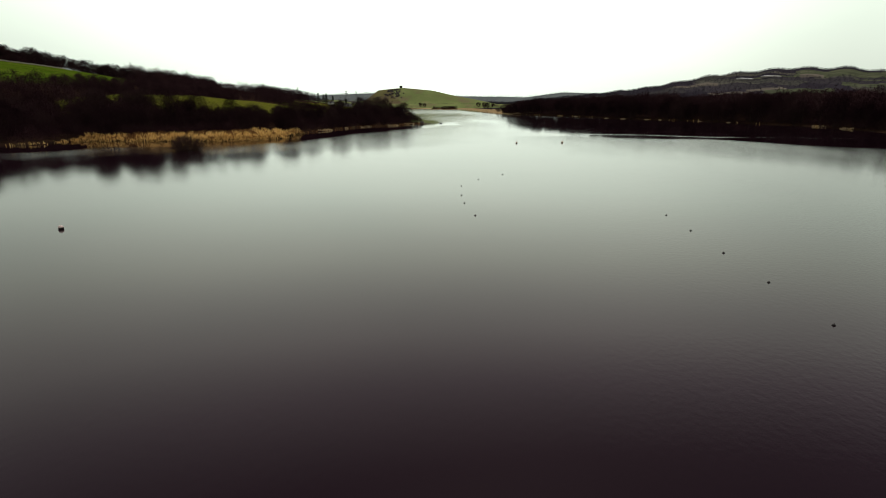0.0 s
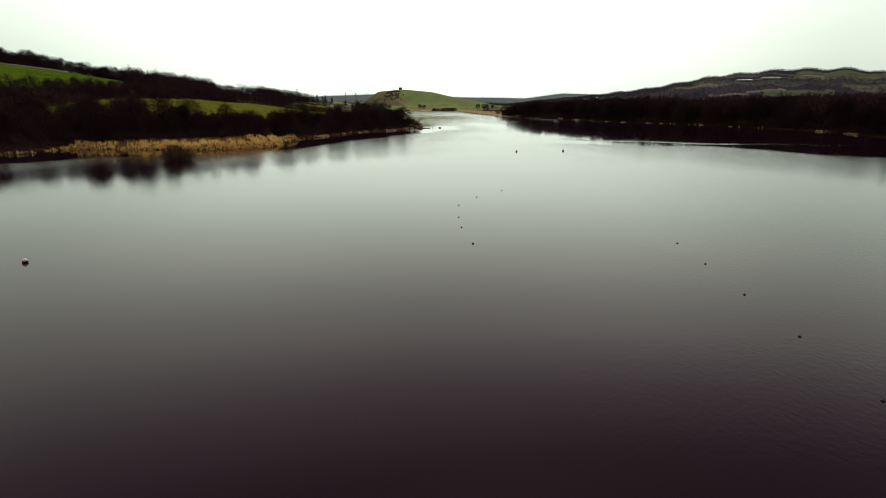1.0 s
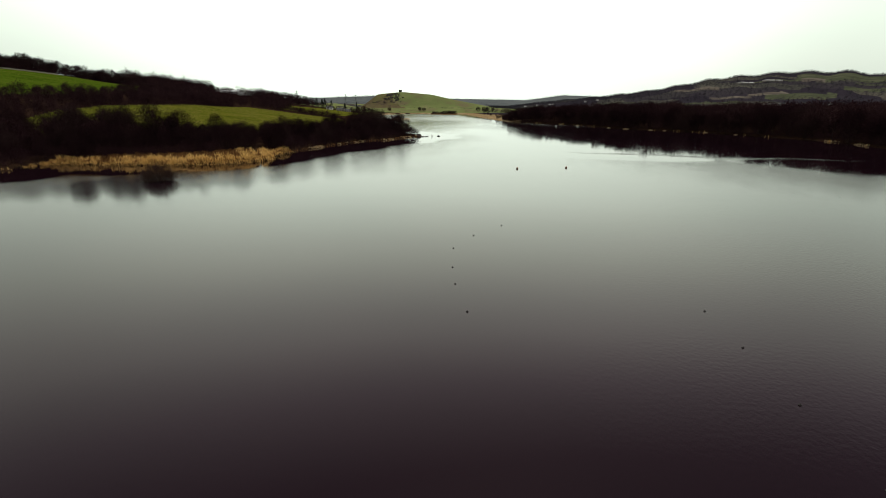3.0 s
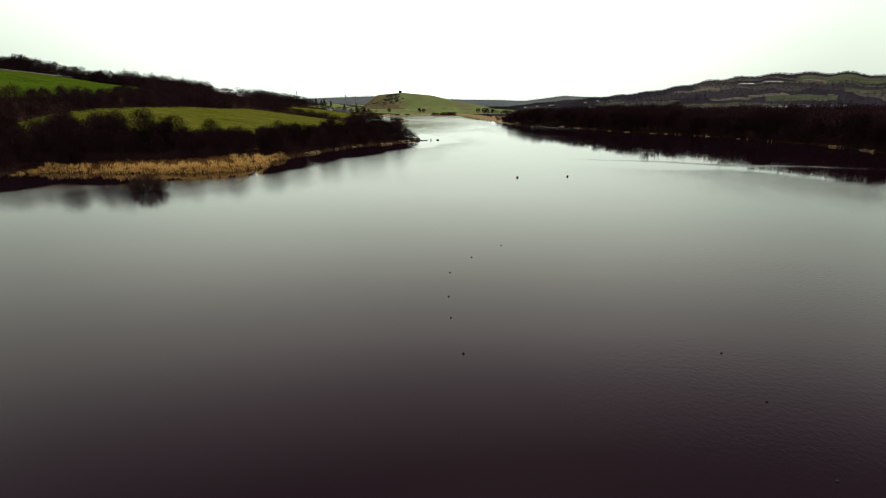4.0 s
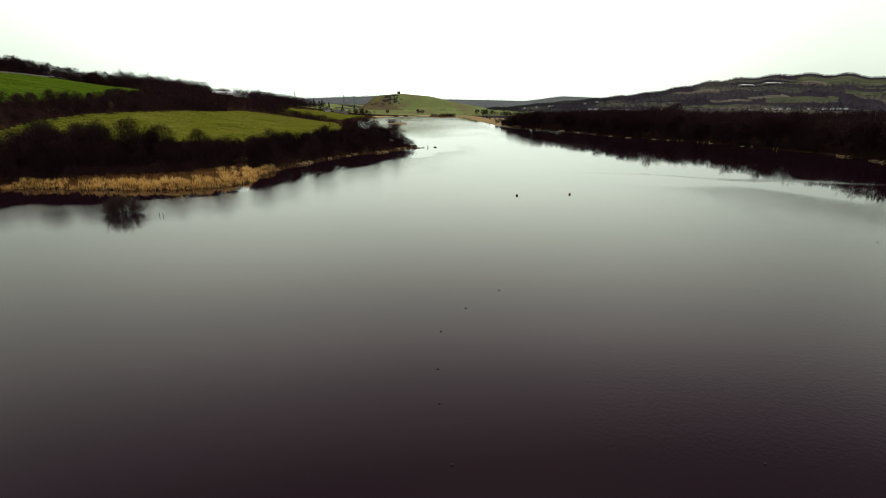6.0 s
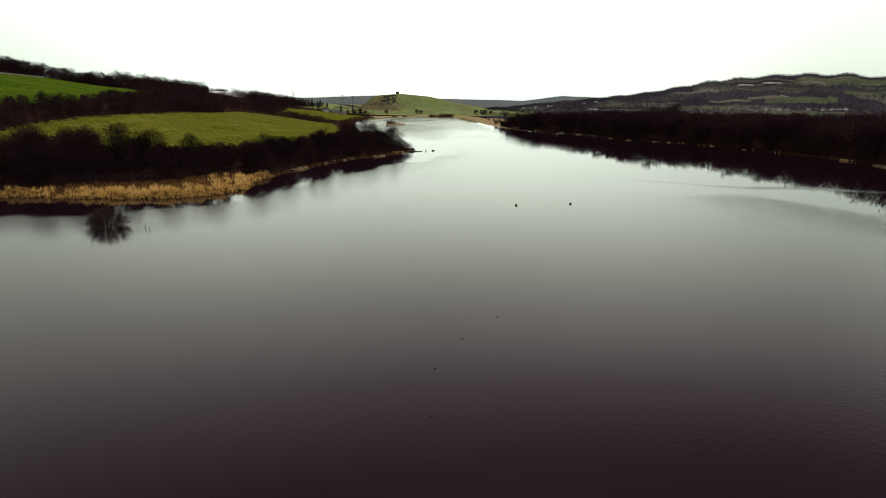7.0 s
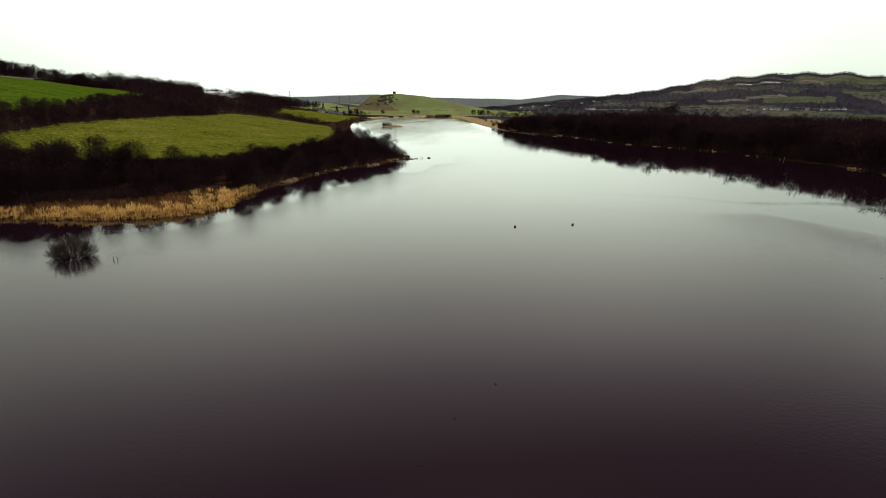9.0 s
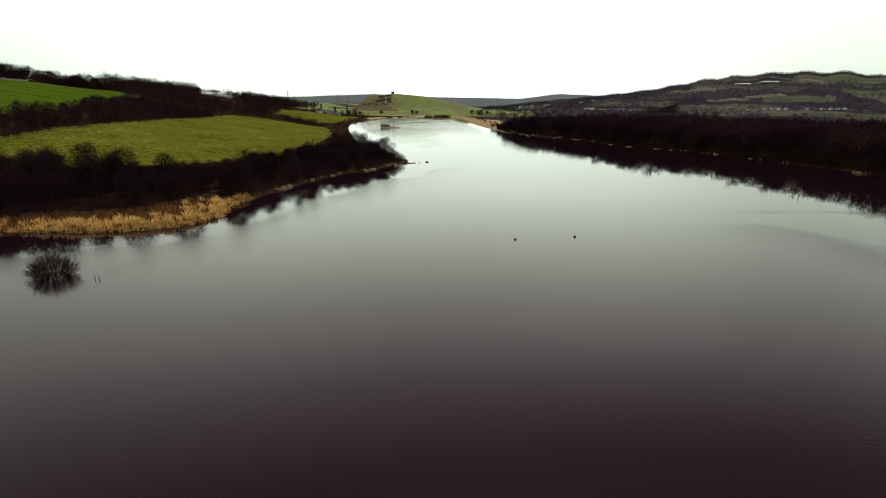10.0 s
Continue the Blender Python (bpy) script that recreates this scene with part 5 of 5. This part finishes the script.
random.seed(95)
for cx, cy, ch, cs in ((-330, 912, 19, 4.2), (-338, 920, 17, 4.0), (-322, 925, 16, 4.0), (-262, 884, 18, 2.6), (-352, 930, 18, 4.4), (-300, 935, 14, 3.5)):
    conifer(cx, cy, ch, cs)

# ---- houses ----
def house(x, y, w, d, h, roof_h, wall, roof, turn, label, windows=3, chimneys=1):
    root = empty("house", x, y, ground_z(x, y) - 0.4, turn)
    bm = bmesh.new()
    box(bm, -w / 2, w / 2, -d / 2, d / 2, 0, h)
    part("wall", bm, wall, root)
    bm = bmesh.new()
    e = 0.35
    for sgn in (-1, 1):
        a = [bm.verts.new(p) for p in ((-w / 2 - e, sgn * (d / 2 + e), h - 0.1), (w / 2 + e, sgn * (d / 2 + e), h - 0.1), (w / 2 + e, 0, h + roof_h), (-w / 2 - e, 0, h + roof_h))]
        bm.faces.new(a)
    for sx in (-1, 1):
        a = [bm.verts.new(p) for p in ((sx * w / 2, -d / 2, h), (sx * w / 2, d / 2, h), (sx * w / 2, 0, h + roof_h - 0.15))]
        bm.faces.new(a)
    bmesh.ops.recalc_face_normals(bm, faces=bm.faces)
    r = part("roof", bm, roof, root)
    for k in range(chimneys):
        bm = bmesh.new()
        cx = (-0.42 + 0.84 * k) * w
        box(bm, cx - 0.4, cx + 0.4, -0.4, 0.4, h + roof_h - 0.6, h + roof_h + 1.2)
        part("chimney", bm, M_GREYWALL, r)
    for k in range(windows):
        wx = w * ((k + 0.5) / windows - 0.5)
        bm = bmesh.new()
        box(bm, wx - 0.55, wx + 0.55, -d / 2 - 0.06, -d / 2 + 0.1, h * 0.35, h * 0.72)
        part("window", bm, M_DARKGLASS, root)
    tagged(root, label, "house")


house(-568, 1005, 46, 14, 4.5, 3.0, M_WHITE, M_SHEET, 12, "long low farm building with a pale sheet roof", 6, 0)
house(-530, 992, 18, 10, 4.0, 2.5, M_WHITE, M_SHEET, -20, "white farm shed with a pale roof", 3, 0)
house(-322, 915, 11, 7, 3.6, 2.6, M_WHITE, M_SLATE, 6, "white cottage with a slate roof", 4, 2)
house(-298, 904, 13, 7, 3.5, 2.8, M_GREYWALL, M_SLATE, -8, "grey cottage with a slate roof", 4, 2)
house(-283, 898, 10, 7, 3.4, 2.6, M_GREYWALL, M_SLATE, 10, "grey cottage with a slate roof", 3, 1)
for k, (hx, hy, hw, tn) in enumerate(((208, 1345, 9, 10), (214, 1338, 7, -20), (224, 1346, 11, 30), (492, 1064, 7, 5), (501, 1058, 9, 20), (511, 1056, 6, -10), (522, 1052, 8, 10),
                                      (574, 1034, 7, -10), (586, 1030, 6, 15), (594, 1026, 9, 0), (604, 1024, 7, 20), (462, 1066, 6, 5), (552, 1040, 6, 0),
                                      (96, 1700, 9, 0), (140, 1750, 10, 20), (150, 1740, 8, 5), (250, 1720, 10, -15), (300, 1800, 11, 10), (60, 1760, 9, 10))):
    house(hx, hy, hw * 0.75, 5.5, 2.8, 1.9, M_WHITE, M_SLATE, tn, "white rendered house with a slate roof", 3, 1)
house(700, 1655, 44, 20, 3.5, 1.8, M_GREYWALL, M_SHEET, 20, "large pale industrial shed on the hillside", 5, 0)
house(752, 1610, 52, 18, 3.2, 1.6, M_GREYWALL, M_SHEET, 16, "long pale industrial shed on the hillside", 6, 0)


# ---- field wall ----
def field_wall(points, label):
    root = empty("stone_wall", points[0][0], points[0][1], ground_z(*points[0]))
    origin = root.matrix_basis.translation.copy()
    for (ax, ay), (bx, by) in zip(points, points[1:]):
        n = max(2, int(math.hypot(bx - ax, by - ay) / 6))
        bm = bmesh.new()
        rows_ = []
        for k in range(n + 1):
            x, y = ax + (bx - ax) * k / n, ay + (by - ay) * k / n
            z = ground_z(x, y)
            side = Vector((by - ay, ax - bx, 0)).normalized()
            h = 1.2 + 0.15 * math.sin(x * 1.3)
            rows_.append([bm.verts.new(Vector((x, y, z)) - origin + side * s + Vector((0, 0, u))) for s, u in ((0.4, -0.3), (0.25, h), (-0.25, h), (-0.4, -0.3))])
        for p, q in zip(rows_, rows_[1:]):
            for i in range(3):
                bm.faces.new((p[i], q[i], q[i + 1], p[i + 1]))
        bm.faces.new(rows_[0])
        bm.faces.new(rows_[-1][::-1])
        bmesh.ops.recalc_face_normals(bm, faces=bm.faces)
        part("wall_section", bm, M_PALESTONE, root)
    tagged(root, label, "wall")


M_PALESTONE = varied("lichened_stone", [(0.08, 0.072, 0.055), (0.20, 0.185, 0.145)], 3.0, 0.6, 0.9, 0.05)
field_wall([(-418, 330), (-436, 400), (-453, 464), (-468, 503)], "low pale dry-stone wall along the top of the pasture")

# ---- pylons ----
def pylon():
    root = empty("pylon", 0, 0, 0)
    for name, z0, z1, w0, w1 in (("lower_frame", 0, 18, 3.2, 1.4), ("upper_frame", 18, 32, 1.4, 0.5)):
        bm = bmesh.new()
        for sx in (-1, 1):
            for sy in (-1, 1):
                rod(bm, (sx * w0, sy * w0, z0), (sx * w1, sy * w1, z1), 0.20, 0.18, 4)
        for k in range(4):
            a, b = k / 4, (k + 1) / 4
            wa, wb = w0 + (w1 - w0) * a, w0 + (w1 - w0) * b
            za, zb = z0 + (z1 - z0) * a, z0 + (z1 - z0) * b
            for sy in (-1, 1):
                rod(bm, (-wa, sy * wa, za), (wb, sy * wb, zb), 0.09, 0.09, 4)
                rod(bm, (wa, sy * wa, za), (-wb, sy * wb, zb), 0.09, 0.09, 4)
        part(name, bm, M_STEEL, root)
    for z, w in ((20, 6), (25, 5), (30, 4)):
        bm = bmesh.new()
        rod(bm, (-w, 0, z), (w, 0, z), 0.22, 0.22, 4)
        rod(bm, (-w, 0, z), (0, 0, z + 1.5), 0.15, 0.15, 4)
        rod(bm, (w, 0, z), (0, 0, z + 1.5), 0.15, 0.15, 4)
        part("cross_arm", bm, M_STEEL, root)
    return tagged(root, "grey steel lattice power pylon on a distant hill", "pylon", "pylons")


first = pylon()
for k, (px, py) in enumerate(((-499, 1664), (-545, 1700), (-674, 1600), (-829, 1523))):
    at = pose(px, py, ground_z(px, py), 0, 0, 35)
    mast = first
    if k == 0:
        first.matrix_basis = at
    else:
        mast = copy_thing(first, at)
    mast.scale = (1.1, 1.1, 1.2)
